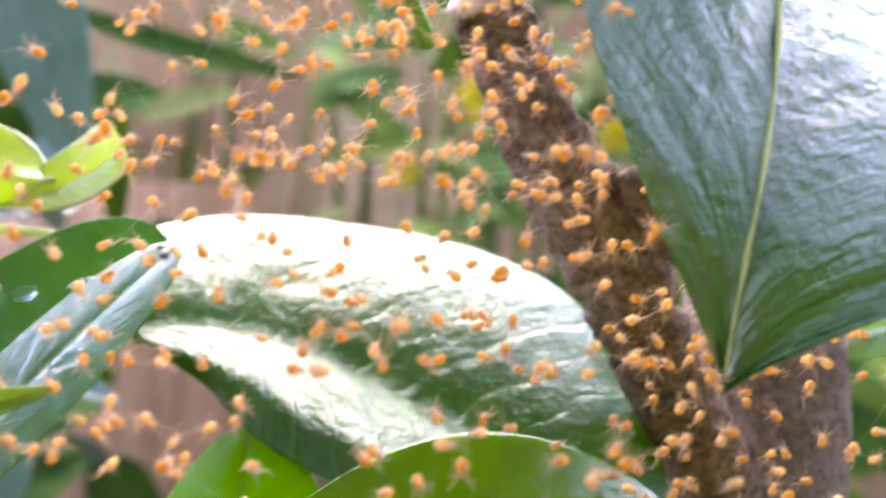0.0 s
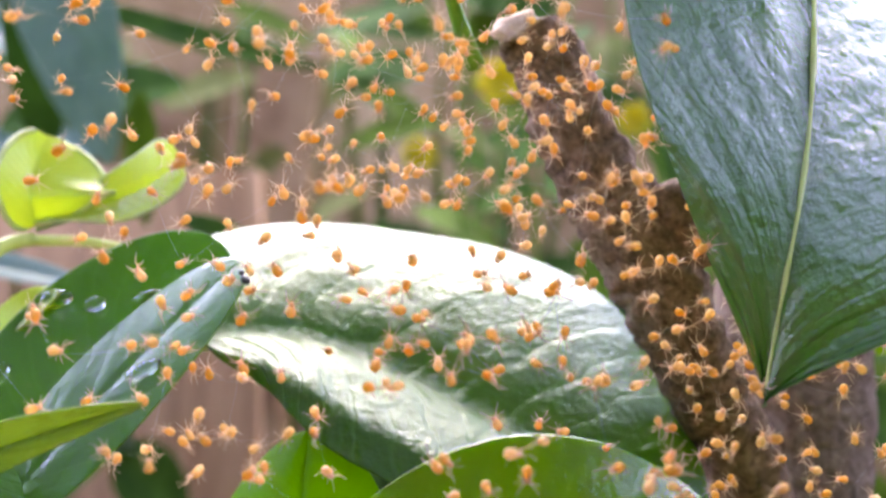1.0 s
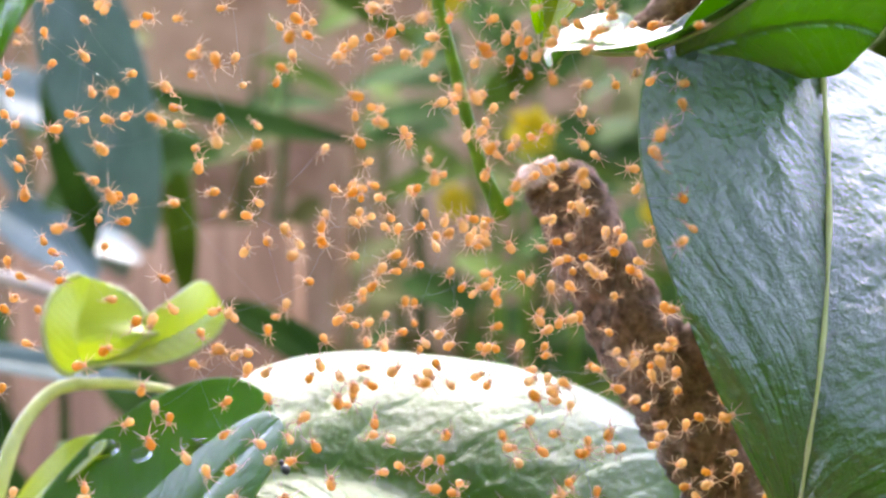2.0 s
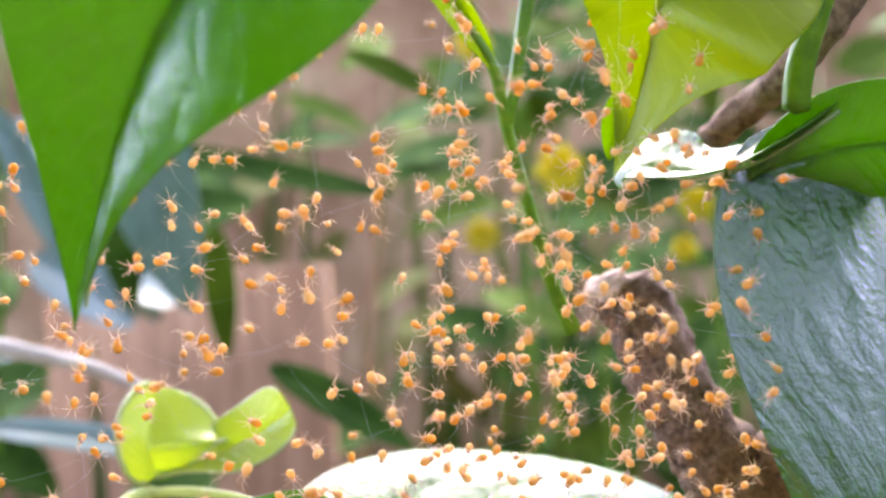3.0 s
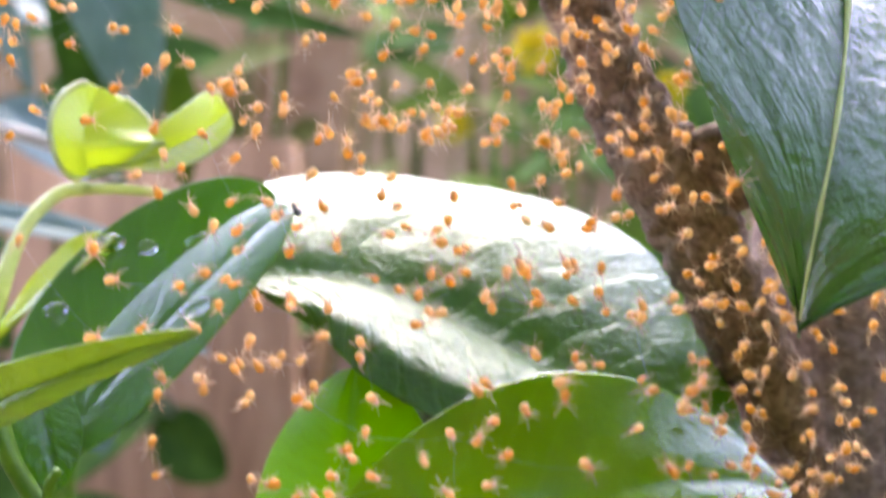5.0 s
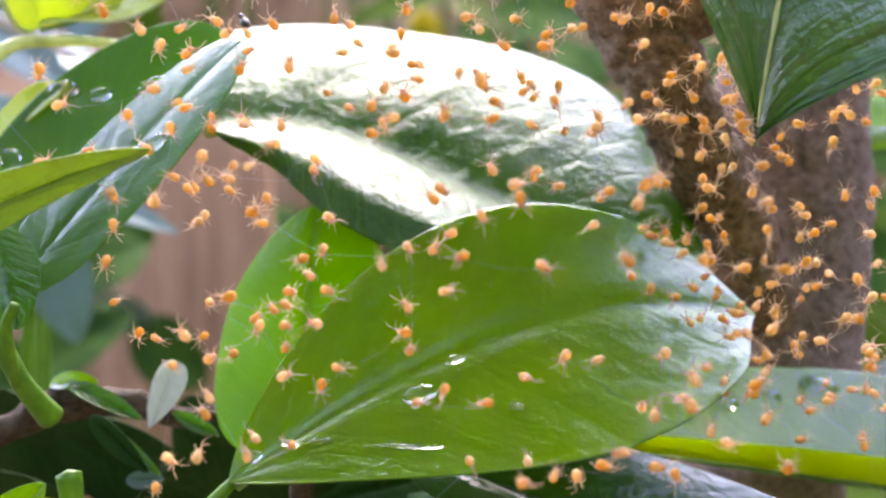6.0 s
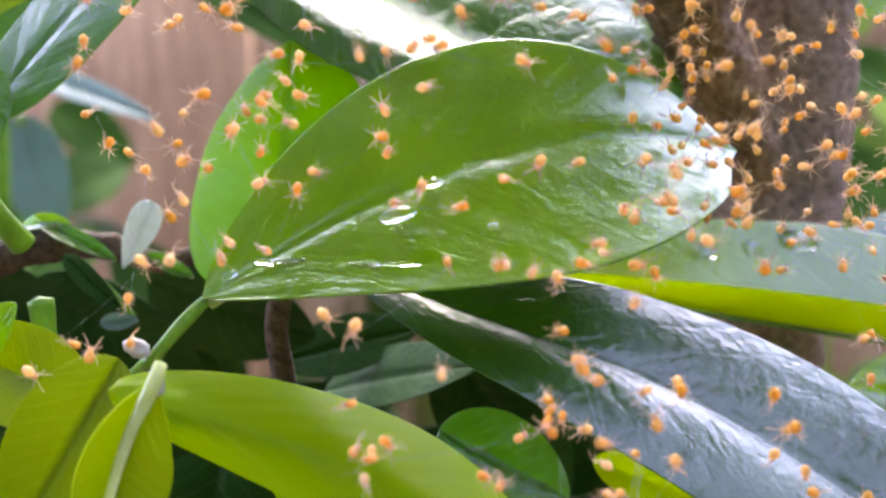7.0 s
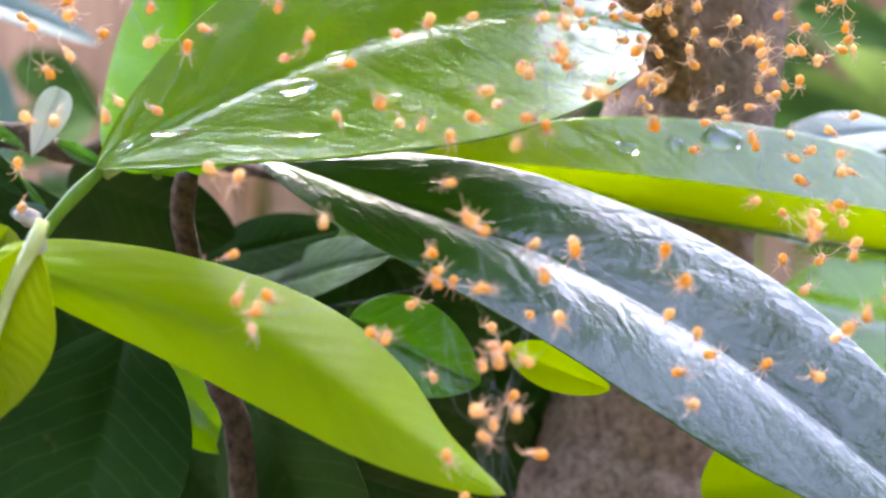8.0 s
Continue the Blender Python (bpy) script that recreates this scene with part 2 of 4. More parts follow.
def tube(points, radii, count=24, sides=12, rough=0.0, scale=200.0, flat=1.0):
    """A bent, tapered, closed tube; rough: lumps, as a share of the radius."""
    rows = spline([(*p, r) for p, r in zip(points, radii)], count)
    mid, rad = rows[:, :3], np.maximum(rows[:, 3], 1e-6)
    way = np.gradient(mid, axis=0)
    way /= np.linalg.norm(way, axis=1)[:, None]
    side = np.cross(way[0], (0.31, 0.9, 0.2))
    verts, faces = [], []
    for k in range(count):
        side = side - way[k] * (side @ way[k])
        side /= np.linalg.norm(side)
        other = np.cross(way[k], side)
        for j in range(sides):
            a = 2 * math.pi * j / sides
            d = side * math.cos(a) + other * math.sin(a) * flat
            r = rad[k]
            if rough:
                q = Vector(mid[k] + d * r) * scale
                r *= 1 + rough * (noise.fractal(q, 0.6, 2.0, 4) + 0.6 * noise.noise(q * 0.3))
            verts.append(mid[k] + d * r)
    for k in range(count - 1):
        for j in range(sides):
            a, b = k * sides + j, k * sides + (j + 1) % sides
            faces.append((a, b, b + sides, a + sides))
    verts += [mid[0] - way[0] * rad[0] * 0.35, mid[-1] + way[-1] * rad[-1] * 0.35]
    for j in range(sides):
        faces.append((len(verts) - 2, (j + 1) % sides, j))
        e = (count - 1) * sides
        faces.append((len(verts) - 1, e + j, e + (j + 1) % sides))
    mesh = bpy.data.meshes.new("tube")
    mesh.from_pydata([tuple(v) for v in verts], [], faces)
    return mesh


def leaf_frame(rib, ref, angle, twist, u, tip_turn=0.0, base_turn=0.0):
    p = np.array(rib, float)
    u = np.asarray(u, float)[:, None]
    mid = (1 - u) ** 3 * p[0] + 3 * u * (1 - u) ** 2 * p[1] + 3 * u * u * (1 - u) * p[2] + u**3 * p[3]
    way = (1 - u) ** 2 * (p[1] - p[0]) + 2 * u * (1 - u) * (p[2] - p[1]) + u * u * (p[3] - p[2])
    way /= np.linalg.norm(way, axis=1)[:, None]
    ref = np.array(ref, float)
    face = ref - (way @ ref)[:, None] * way
    face /= np.linalg.norm(face, axis=1)[:, None]
    left = np.cross(face, way)
    a = np.radians(angle + twist * (u - 0.5) + tip_turn * np.clip((u - 0.5) / 0.4, 0, 1) ** 2 + base_turn * np.clip((0.3 - u) / 0.3, 0, 1))
    face = face * np.cos(a) + left * np.sin(a)
    return mid, way, face, np.cross(face, way)


SHADES = {"pale": (PALE, PALE), "sheen": (SHEEN, DEEP_UNDER), "leather": (LEATHER, DEEP_UNDER), "soft": (SOFT, MID_UNDER), "ripe": (RIPE, YOUNG_UNDER), "shaded": (SHADED, SHADED), "silver": (SILVER, SILVER), "deep": (DEEP, DEEP_UNDER), "gloss": (GLOSS, DEEP_UNDER), "mid": (MID, MID_UNDER), "young": (YOUNG, YOUNG_UNDER), "blue": (BLUE, BLUE), "wet": (WET, YOUNG_UNDER), "dew": (DEW, MID_UNDER), "sprout": (SPROUT, SPROUT), "far": (FAR, FAR), "olive": (OLIVE, OLIVE), "straw": (STRAW, STRAW), "far_light": (FAR_LIGHT, FAR_LIGHT)}
LEAF_MESHES = []


def leaf(parent, shade, rib, ref, form, label="", along=72, across=15, quilt=0.00022, thick=0.00028, veins=11, name="leaf", seed=0.0, wave=0.0, tip_turn=0.0, base_turn=0.0, edge=0.0, droop=None, drip=0.0, lip=0.0, lean=-2.4, cord=0.0):
    """A leaf blade on the bent rib. form: angle and twist about the rib, half width, share of the left side, how full it is towards
    base and tip, the fold of each half (degrees) and the curl of each half (degrees from rib to margin). droop: from where on the end
    bends back on the left and on the right, and how far; drip: how much the end narrows to a point; lip: how far the right margin turns (degrees);
    lean: the slant of the side veins; cord: the thickness of a rib that stands out above."""
    angle, twist, width, share, full, keen, fold_a, fold_b, curl_a, curl_b = form
    u = 0.5 - 0.5 * np.cos(np.pi * np.linspace(0, 1, along))
    u = 0.5 * u + 0.5 * np.linspace(0, 1, along)
    mid, way, face, left = leaf_frame(rib, ref, angle, twist, u, tip_turn, base_turn)
    peak = full / (full + keen)
    wide = np.maximum(u, 1e-9) ** full * np.maximum(1 - u, 1e-9) ** keen / (peak**full * (1 - peak) ** keen) * width
    wide = wide * (1 - drip * np.clip((u - 0.9) / 0.1, 0, 1) ** 1.5)
    v = np.concatenate([[-1], np.linspace(-0.988, 0.988, 2 * across - 1), [1]])
    grid = np.zeros((along, len(v), 3))
    for j, s in enumerate(v):
        fold, curl, half, sign = (fold_a, curl_a, share, 1) if s > 0 else (fold_b, curl_b, 2 - share, -1)
        steps = (np.arange(8) + 0.5) / 8 * abs(s)
        turn = np.radians(fold + curl * steps + (lip * np.clip((steps - 0.7) / 0.15, 0, 1) if s < 0 else 0))
        out, rise = np.cos(turn).sum() * abs(s) / 8, np.sin(turn).sum() * abs(s) / 8
        k = u * veins + abs(s) * lean + 0.35 * np.sin(9 * u + seed + s * 2)
        bulge = quilt * (np.abs(np.sin(np.pi * k)) ** 0.7 - 0.5) * min(1, 3 * abs(s)) * (1.15 - abs(s)) * np.minimum(1, wide / (0.4 * width))
        groove = -(0.0002 if shade in ("young", "leather", "sprout", "dew") else 0.0006) * np.exp(-((s / 0.07) ** 2)) * np.minimum(1, wide / (0.3 * width))
        lumps = np.array([noise.noise(Vector(m * 90) + Vector((s * 1.5, seed, 0))) for m in mid]) * quilt * 1.6 * min(1, 2 * abs(s))
        ripple = wave * abs(s) ** 2 * np.sin(u * 21 + seed + (2 if s > 0 else 0))
        sag = 0.0
        if droop:
            start = droop[0] + (droop[1] - droop[0]) * (0.5 - 0.5 * s) + 0.03 * math.sin(7 * s)
            sag = droop[2] * np.clip((u - start) / (1 - start), 0, 1) ** 1.3 * (1 - start) / 0.3
        if s == v[len(v) // 2]:
            rib_line = mid - face * np.reshape(sag, (-1, 1))
        grid[:, j] = mid + (wide * half)[:, None] * (sign * out * left + rise * face) + (bulge + groove + lumps + ripple - sag)[:, None] * face
    du, dv = np.gradient(grid, axis=0), np.gradient(grid, v, axis=1)
    normal = np.cross(du, dv)
    normal /= np.linalg.norm(normal, axis=2)[..., None] + 1e-12
    if (normal * face[:, None]).sum() < 0:
        normal = -normal
    rim = np.minimum(1, wide / (0.15 * width))[:, None] * np.ones(len(v))
    body = np.concatenate([(grid + normal * (thick / 2 * rim)[..., None]).reshape(-1, 3), (grid - normal * (thick / 2 * rim)[..., None]).reshape(-1, 3)])
    m, count = len(v), along * len(v)
    faces, slots = [], []
    for i in range(along - 1):
        for j in range(m - 1):
            a = i * m + j
            quad = (a, a + m, a + m + 1, a + 1)
            faces += [quad, tuple(reversed([c + count for c in quad]))]
            slots += [0, 1]
        for j, flip in ((0, False), (m - 1, True)):
            a = i * m + j
            quad = (a, a + count, a + m + count, a + m)
            faces.append(tuple(reversed(quad)) if flip else quad)
            slots.append(1)
    mesh = bpy.data.meshes.new(name)
    mesh.from_pydata([tuple(p) for p in body], [], faces)
    top, under = SHADES[shade]
    mesh.materials.append(top)
    mesh.materials.append(under)
    mesh.polygons.foreach_set("material_index", slots)
    layer = mesh.uv_layers.new(name="UVMap")
    place = np.array([(u[(i % count) // m], (v[i % m] + 1) / 2) for i in range(2 * count)])
    index = np.empty(len(mesh.loops), int)
    mesh.loops.foreach_get("vertex_index", index)
    layer.data.foreach_set("uv", place[index].ravel())
    mesh.validate()
    ob = part(name, mesh, None, parent, label)
    LEAF_MESHES.append(([Vector(p) for p in body], [tuple(f) for f in faces]))
    # the rib stands a little proud on the underside and shows as a pale line above
    keep = slice(1, along - 2, 3)
    size = 0.028 * width * (1.15 - u[keep]) + 0.00012
    rib_mesh = tube(rib_line[keep] - face[keep] * (size * 0.8 + 0.0009)[:, None], size, 26, 6)
    part("midrib", rib_mesh, PALE_RIB if shade in ("deep", "mid", "gloss") else RIB, ob)
    if cord:
        beads = cord * (1.1 - 0.6 * u[keep]) * (1 + 0.25 * np.sin(90 * u[keep]))
        part("rib_cord", tube(rib_line[keep] + face[keep] * 0.0001, beads, 90, 8, 0.15, 900), LIME_STEM, ob, "pale cord-like rib")
    # thick margin tubes in pale lime: the back-lit rim is put into their colour
    for side in (0, -1) if edge else ():
        part("margin", tube(grid[1:-1:4, side], [edge] * len(grid[1:-1:4]), 40, 6), LIME_STEM, ob, "thickened margin, painted pale for its bright back-lit rim")
    return ob


def simple_leaf(parent, shade, base, tip, width, facing, bow=0.1, fold=14, label="", full=0.6, keen=0.75, twist=0, name="leaf", curl=-10, seed=0.0, along=40, across=9, quilt=0.00007):
    """A leaf between base and tip; facing: the way its upper side looks; bow: how far it arches that way, as a share of its length."""
    base, tip, facing = Vector(base), Vector(tip), Vector(facing).normalized()
    run = tip - base
    lift = facing * run.length * bow
    rib = (base, base + run / 3 + lift, base + run * 2 / 3 + lift, tip)
    return leaf(parent, shade, rib, tuple(facing), (0, twist, width, 1.0, full, keen, fold, fold, curl, curl), label, along, across, quilt, name=name, seed=seed)


def lump(place, radii, turn=(0, 0, 0), rings=10, sides=14, rough=0.0, scale=300.0, keen=0.0):
    """A closed rounded body of its own shape; keen: how far it narrows towards +y."""
    m = pose(*place, *turn)
    bm = bmesh.new()
    bmesh.ops.create_uvsphere(bm, u_segments=sides, v_segments=rings, radius=1)
    for v in bm.verts:
        c = v.co.copy()
        k = 1 - keen * c.y
        p = Vector((c.x * radii[0] * k, c.y * radii[1], c.z * radii[2] * k))
        if rough:
            p *= 1 + rough * noise.fractal(p * scale, 0.6, 2.0, 3)
        v.co = m @ p
    return bm


# ---- the large setting ----
def ground_sheet():
    size, steps = 60.0, 80
    bm = bmesh.new()
    bmesh.ops.create_grid(bm, x_segments=steps, y_segments=steps, size=size)
    for v in bm.verts:
        near = math.exp(-((v.co.length / 12) ** 2))
        v.co.z = 0.05 * noise.noise(v.co * 0.7) * near
    mat = plain_material("soil", (0.12, 0.075, 0.05), (0.25, 0.17, 0.12), 9, 0.95, 0.8, 0.02, spec=0.2)
    tagged(part("ground", bm, mat), "bare brown garden soil with scattered litter", "ground", kind="structure")


def mud_wall():
    n = Nodes("mud_wall")
    broad, fine = n.noise(2.6, 5, 0.6), n.noise(26, 6, 0.65)
    colour = n.ramp(broad, (0.38, (0.15, 0.08, 0.03)), (0.5, (0.33, 0.215, 0.105)), (0.62, (0.52, 0.385, 0.215)))
    colour = n.mix(0.35, colour, n.ramp(fine, (0.35, (0.17, 0.09, 0.05)), (0.65, (0.5, 0.31, 0.22))))
    for key, value in (("Base Color", colour), ("Roughness", 0.95), ("Normal", n.bump(fine, 0.8, 0.01)), ("Specular IOR Level", 0.2)):
        n.put(n.shader, key, value)
    bm = bmesh.new()
    bmesh.ops.create_cube(bm, size=1)
    for v in bm.verts:
        v.co = Vector((v.co.x * 9, v.co.y * 0.25 + 2.35, (v.co.z + 0.5) * 1.65 - 0.05))
    bmesh.ops.subdivide_edges(bm, edges=bm.edges, cuts=14, use_grid_fill=True)
    for v in bm.verts:
        v.co.y += 0.03 * noise.noise(v.co * 2)
    tagged(part("wall_north", bm, n.mat), "rough pinkish brown mud-plastered garden wall", "wall", kind="structure")


def hedge(name, centre, size, seed):
    """An added, unseen clipped hedge: a thick body of clumped leaves that closes the place and dims low reflections."""
    bm = bmesh.new()
    bmesh.ops.create_cube(bm, size=1)
    bmesh.ops.subdivide_edges(bm, edges=bm.edges, cuts=24, use_grid_fill=True)
    for v in bm.verts:
        p = Vector([c * s for c, s in zip(v.co, size)]) + Vector(centre)
        v.co = p + noise.noise_vector(p * 5 + Vector((seed, 0, 0))) * 0.1 + noise.noise_vector(p * 17) * 0.05
    tagged(part(name, bm, HEDGE), "unseen dense dark green hedge added to shape light and reflections", "hedge", kind="structure")


def unseen_canopy(place, spread, count, seed):
    """The low crown of an added, unseen tree, there to shut off part of the sky."""
    rng = random.Random(seed)
    root = thing("garden_tree", (place[0] + 1.5, place[1] - 0.9, 0), "unseen tree with a low leafy crown, added to block the sky", "tree")
    foot, top = Vector((place[0] + 1.5, place[1] - 0.9, -0.02)), Vector(place)
    part("trunk", tube([foot, foot + Vector((-0.1, 0, 1.0)), foot + Vector((-0.4, 0.2, 1.8)), top + Vector((0, 0, 0.1))], (0.09, 0.075, 0.06, 0.03), 40, 16, 0.1, 12), TRUNK_BARK, root)
    verts, faces = [], []
    for k in range(count):
        p = top + Vector((rng.gauss(0, 0.5) * spread[0], rng.gauss(0, 0.5) * spread[1], rng.uniform(-0.5, 0.5) * spread[2]))
        run = Vector((rng.uniform(-1, 1), rng.uniform(-1, 1), rng.uniform(-0.5, 0.2))).normalized() * rng.uniform(0.1, 0.17)
        side = run.cross(Vector((rng.uniform(-0.4, 0.4), rng.uniform(-0.4, 0.4), 1))).normalized() * run.length * 0.24
        sag, start = Vector((0, 0, -0.012)), len(verts)
        verts += [p, p + run * 0.45 + side + sag, p + run + sag * 2, p + run * 0.45 - side + sag, p + run * 0.5]
        faces += [(start, start + 3, start + 4), (start + 3, start + 2, start + 4), (start + 2, start + 1, start + 4), (start + 1, start, start + 4)]
    mesh = bpy.data.meshes.new("crown")
    mesh.from_pydata([tuple(v) for v in verts], [], faces)
    part("crown", mesh, FAR, root)


ground_sheet()
mud_wall()
# two trees out of view, added to block the sky overhead and south-west
unseen_canopy((0.0, 0.2, 2.1), (0.72, 0.6, 0.35), 1000, 6)
unseen_canopy((-1.35, -0.45, 2.25), (1.1, 1.3, 1.3), 2600, 8)
# hedges out of view, added to cut off low sky in the leaf reflections
hedge("hedge_south", (0, -1.75, 1.05), (9, 0.8, 2.3), 1)
hedge("hedge_east", (3.6, 0.2, 1.6), (0.8, 5.6, 3.4), 2)
hedge("hedge_west", (-3.6, 0.2, 0.6), (0.8, 5.6, 1.35), 3)

# ---- the shrub ----
shrub = thing("shrub", (0.0476, 0.2587, 0.8348), "leafy garden shrub with glossy green leaves and brown bark", "shrub")
part("trunk", tube([(0.0706, 0.3039, 1.0300), (0.0632, 0.2825, 0.9671), (0.0616, 0.2750, 0.9319), (0.0547, 0.2597, 0.8859), (0.0465, 0.2489, 0.8373), (0.0397, 0.2422, 0.7835), (0.02, 0.26, 0.4), (0.0, 0.3, -0.02)], (0.014, 0.0175, 0.0185, 0.0185, 0.02, 0.022, 0.03, 0.04), 160, 40, 0.06, 160), TRUNK_BARK, shrub)
part("branch", tube([(0.0055, 0.2225, 1.0220), (0.0090, 0.2223, 1.0159), (0.0159, 0.2181, 0.9995), (0.0284, 0.2175, 0.9788), (0.0363, 0.2226, 0.9613), (0.0461, 0.2380, 0.9432), (0.0593, 0.2624, 0.9151)], (0.0062, 0.0072, 0.0074, 0.0082, 0.0072, 0.0075, 0.006), 150, 36, 0.15, 260), BARK, shrub, "cut-off brown stub with flaking bark")
part("branch_stub", tube([(0.0357, 0.2198, 0.9818), (0.0332, 0.2158, 0.9883), (0.0310, 0.2138, 0.9940)], (0.0056, 0.0046, 0.0036), 24, 20, 0.16, 300), BARK, shrub)
part("branch_cut", lump((0.0026, 0.2175, 1.0222), (0.0042, 0.0034, 0.0009), (42, -25, 0), 12, 20, 0.5, 700), CUT, shrub, "pale pinkish cut end of the branch")

leaf(shrub, 'gloss', ((-0.0536, 0.2106, 0.9658), (-0.0273, 0.2336, 0.9699), (-0.0011, 0.2056, 0.9492), (0.0395, 0.2145, 0.9363)), (0.00, -0.29, 0.96), (0.03751, -3.404, 0.0400, 1.28, 0.36, 0.3412, 25.0, 9.0, -33.0, -14.0), 'arched glossy leaf that mirrors the bright sky', quilt=0.00025, base_turn=-9, lip=-36)
leaf(shrub, 'mid', ((-0.0343, 0.1560, 0.9154), (-0.0077, 0.1784, 0.9320), (0.0190, 0.1815, 0.9432), (0.0462, 0.2006, 0.9330)), (0.00, -0.96, 0.29), (30.65, 8.95, 0.02683, 0.9513, 0.8827, 0.7159, 2.055, -0.2139, -0.9462, 6.908), 'fresh green wet leaf with a pale rib', quilt=0.00012, tip_turn=7, drip=0.75)
leaf(shrub, 'soft', ((-0.0351, 0.1830, 0.9108), (-0.0309, 0.1962, 0.9240), (-0.0319, 0.1930, 0.9346), (-0.0305, 0.2006, 0.9514)), (0.00, -0.96, 0.29), (19.91, 15.74, 0.02123, 1.075, 0.4645, 0.4916, -3.92, 0.3821, -25.4, -18.3), '')
leaf(shrub, 'dew', ((-0.0768, 0.1794, 0.9388), (-0.0783, 0.1971, 0.9490), (-0.0719, 0.2118, 0.9644), (-0.0460, 0.2112, 0.9777)), (0.00, -0.29, 0.96), (-8.559, -48.02, 0.01688, 1.25, 0.626, 0.4353, 12.97, 15.85, -4.034, -8.467), 'dark wet leaf with a curled pale tip')
leaf(shrub, 'dew', ((-0.0768, 0.1775, 0.9388), (-0.0715, 0.1840, 0.9480), (-0.0575, 0.1915, 0.9655), (-0.0418, 0.1975, 0.9803)), (0.0, -0.45, 0.89), (0.0, 10.0, 0.0115, 1.0, 0.6, 0.4, 2.0, 2.0, -6.0, -8.0), 'narrow wet leaf with a grey sheen', quilt=0.00003)
leaf(shrub, 'pale', ((-0.0848, 0.1535, 0.9551), (-0.0760, 0.1607, 0.9469), (-0.0752, 0.1434, 0.9554), (-0.0416, 0.1493, 0.9647)), (0.00, -0.29, 0.96), (-73.1, -3.18, 0.004741, 1.182, 0.5297, 0.6048, 22.73, 4.141, 25.3, -12.24), '')
leaf(shrub, 'young', ((-0.0436, 0.1417, 0.9056), (0.0012, 0.1596, 0.8901), (0.0016, 0.1284, 0.8934), (0.0253, 0.1378, 0.8763)), (0.00, -0.96, 0.29), (32.11, 24.68, 0.01124, 1.242, 0.5206, 0.7058, -24.0, -11.0, -12.0, -7.0), 'long yellow-green leaf lit from behind')
leaf(shrub, 'leather', ((-0.0210, 0.1935, 0.9132), (0.0130, 0.1700, 0.9070), (0.0467, 0.1940, 0.8955), (0.0844, 0.1638, 0.8667)), (0.00, -0.36, 0.93), (-0.8539, -1.269, 0.0178, 0.9984, 0.85, 0.4141, 28.0, 10.0, -26.0, -38.0), 'large drooping dark leaf with a bluish sheen', quilt=0.00009)
leaf(shrub, 'wet', ((0.1240, 0.2380, 0.8860), (0.0830, 0.2270, 0.8940), (0.0400, 0.2160, 0.9025), (0.0052, 0.2045, 0.9102)), (0.00, -0.29, 0.96), (0.0, 0.0, 0.0195, 0.80, 0.45, 0.75, 54.0, 38.0, -14.0, -10.0), 'leaf folded up along its rib, with a yellow-green underside and water drops', quilt=0.00012)
leaf(shrub, 'sheen', ((0.0527, 0.2133, 1.0467), (0.0499, 0.1770, 1.0097), (0.0464, 0.1620, 0.9947), (0.0392, 0.1595, 0.9650)), (0.00, -0.75, 0.66), (8.04, -28.02, 0.0517, 1.396, 0.3518, 1.251, -4.831, 3.221, -9.342, -0.863), 'hanging dark glossy leaf with deep rib', quilt=0.00016, veins=7, droop=(0.76, 0.6, 0.0085), lean=5.0, cord=0.0005)
leaf(shrub, 'deep', ((-0.0251, 0.1135, 1.0801), (-0.0408, 0.1088, 1.0603), (-0.0521, 0.1253, 1.0547), (-0.0594, 0.1252, 1.0242)), (0.00, -0.96, 0.29), (5.082, -54.95, 0.02327, 0.8691, 0.25, 1.154, 36.0, 22.0, -34.0, 2.663), '')
leaf(shrub, 'ripe', ((0.0282, 0.1894, 1.0853), (0.0056, 0.1745, 1.0601), (0.0187, 0.1839, 1.0774), (0.0053, 0.1929, 1.0414)), (0.00, -0.96, 0.29), (-16.96, -23.42, 0.02108, 1.267, 0.5203, 1.103, 12.94, 8.532, 5.271, -2.909), '')
leaf(shrub, 'deep', ((0.0422, 0.1940, 1.0524), (0.0142, 0.1909, 1.0321), (0.0119, 0.1973, 1.0500), (0.0062, 0.1997, 1.0399)), (0.00, -0.29, 0.96), (0.1631, 33.62, 0.01089, 0.6089, 0.7039, 0.5829, 7.844, 7.885, -4.286, -3.516), '')
leaf(shrub, 'deep', ((0.0273, 0.1939, 1.0399), (0.0400, 0.2021, 1.0457), (0.0542, 0.1959, 1.0477), (0.0590, 0.1939, 1.0424)), (0.00, -0.96, 0.29), (-32.99, 4.048, 0.01046, 1.084, 0.4605, 0.378, 10, 1.635, 0, -17.15), '')
leaf(shrub, 'ripe', ((-0.0348, 0.1347, 0.9090), (-0.0395, 0.1312, 0.8996), (-0.0395, 0.1310, 0.8962), (-0.0412, 0.1270, 0.8860)), (0.00, -0.96, 0.29), (0.4624, 0.4738, 0.00682, 1.098, 0.7161, 0.7071, -8.166, 60, -2.004, 0), 'yellow-green leaf folded along its pale rib')


# stalks of the large leaves and the leafy twig that carries them
part("stalk", tube([(-0.0419, 0.1531, 0.9060), (-0.0394, 0.1540, 0.9092), (-0.0369, 0.1558, 0.9122), (-0.0335, 0.1578, 0.9156)], (0.0011, 0.001, 0.0011, 0.0008), 20, 10), GREEN_STEM, shrub)
part("stalk", tube([(-0.0680, 0.1715, 0.9201), (-0.0704, 0.1672, 0.9266), (-0.0730, 0.1659, 0.9331), (-0.0784, 0.1665, 0.9410), (-0.0830, 0.1696, 0.9512)], (0.0022, 0.0017, 0.0016, 0.0016, 0.0016), 24, 12), GREEN_STEM, shrub)
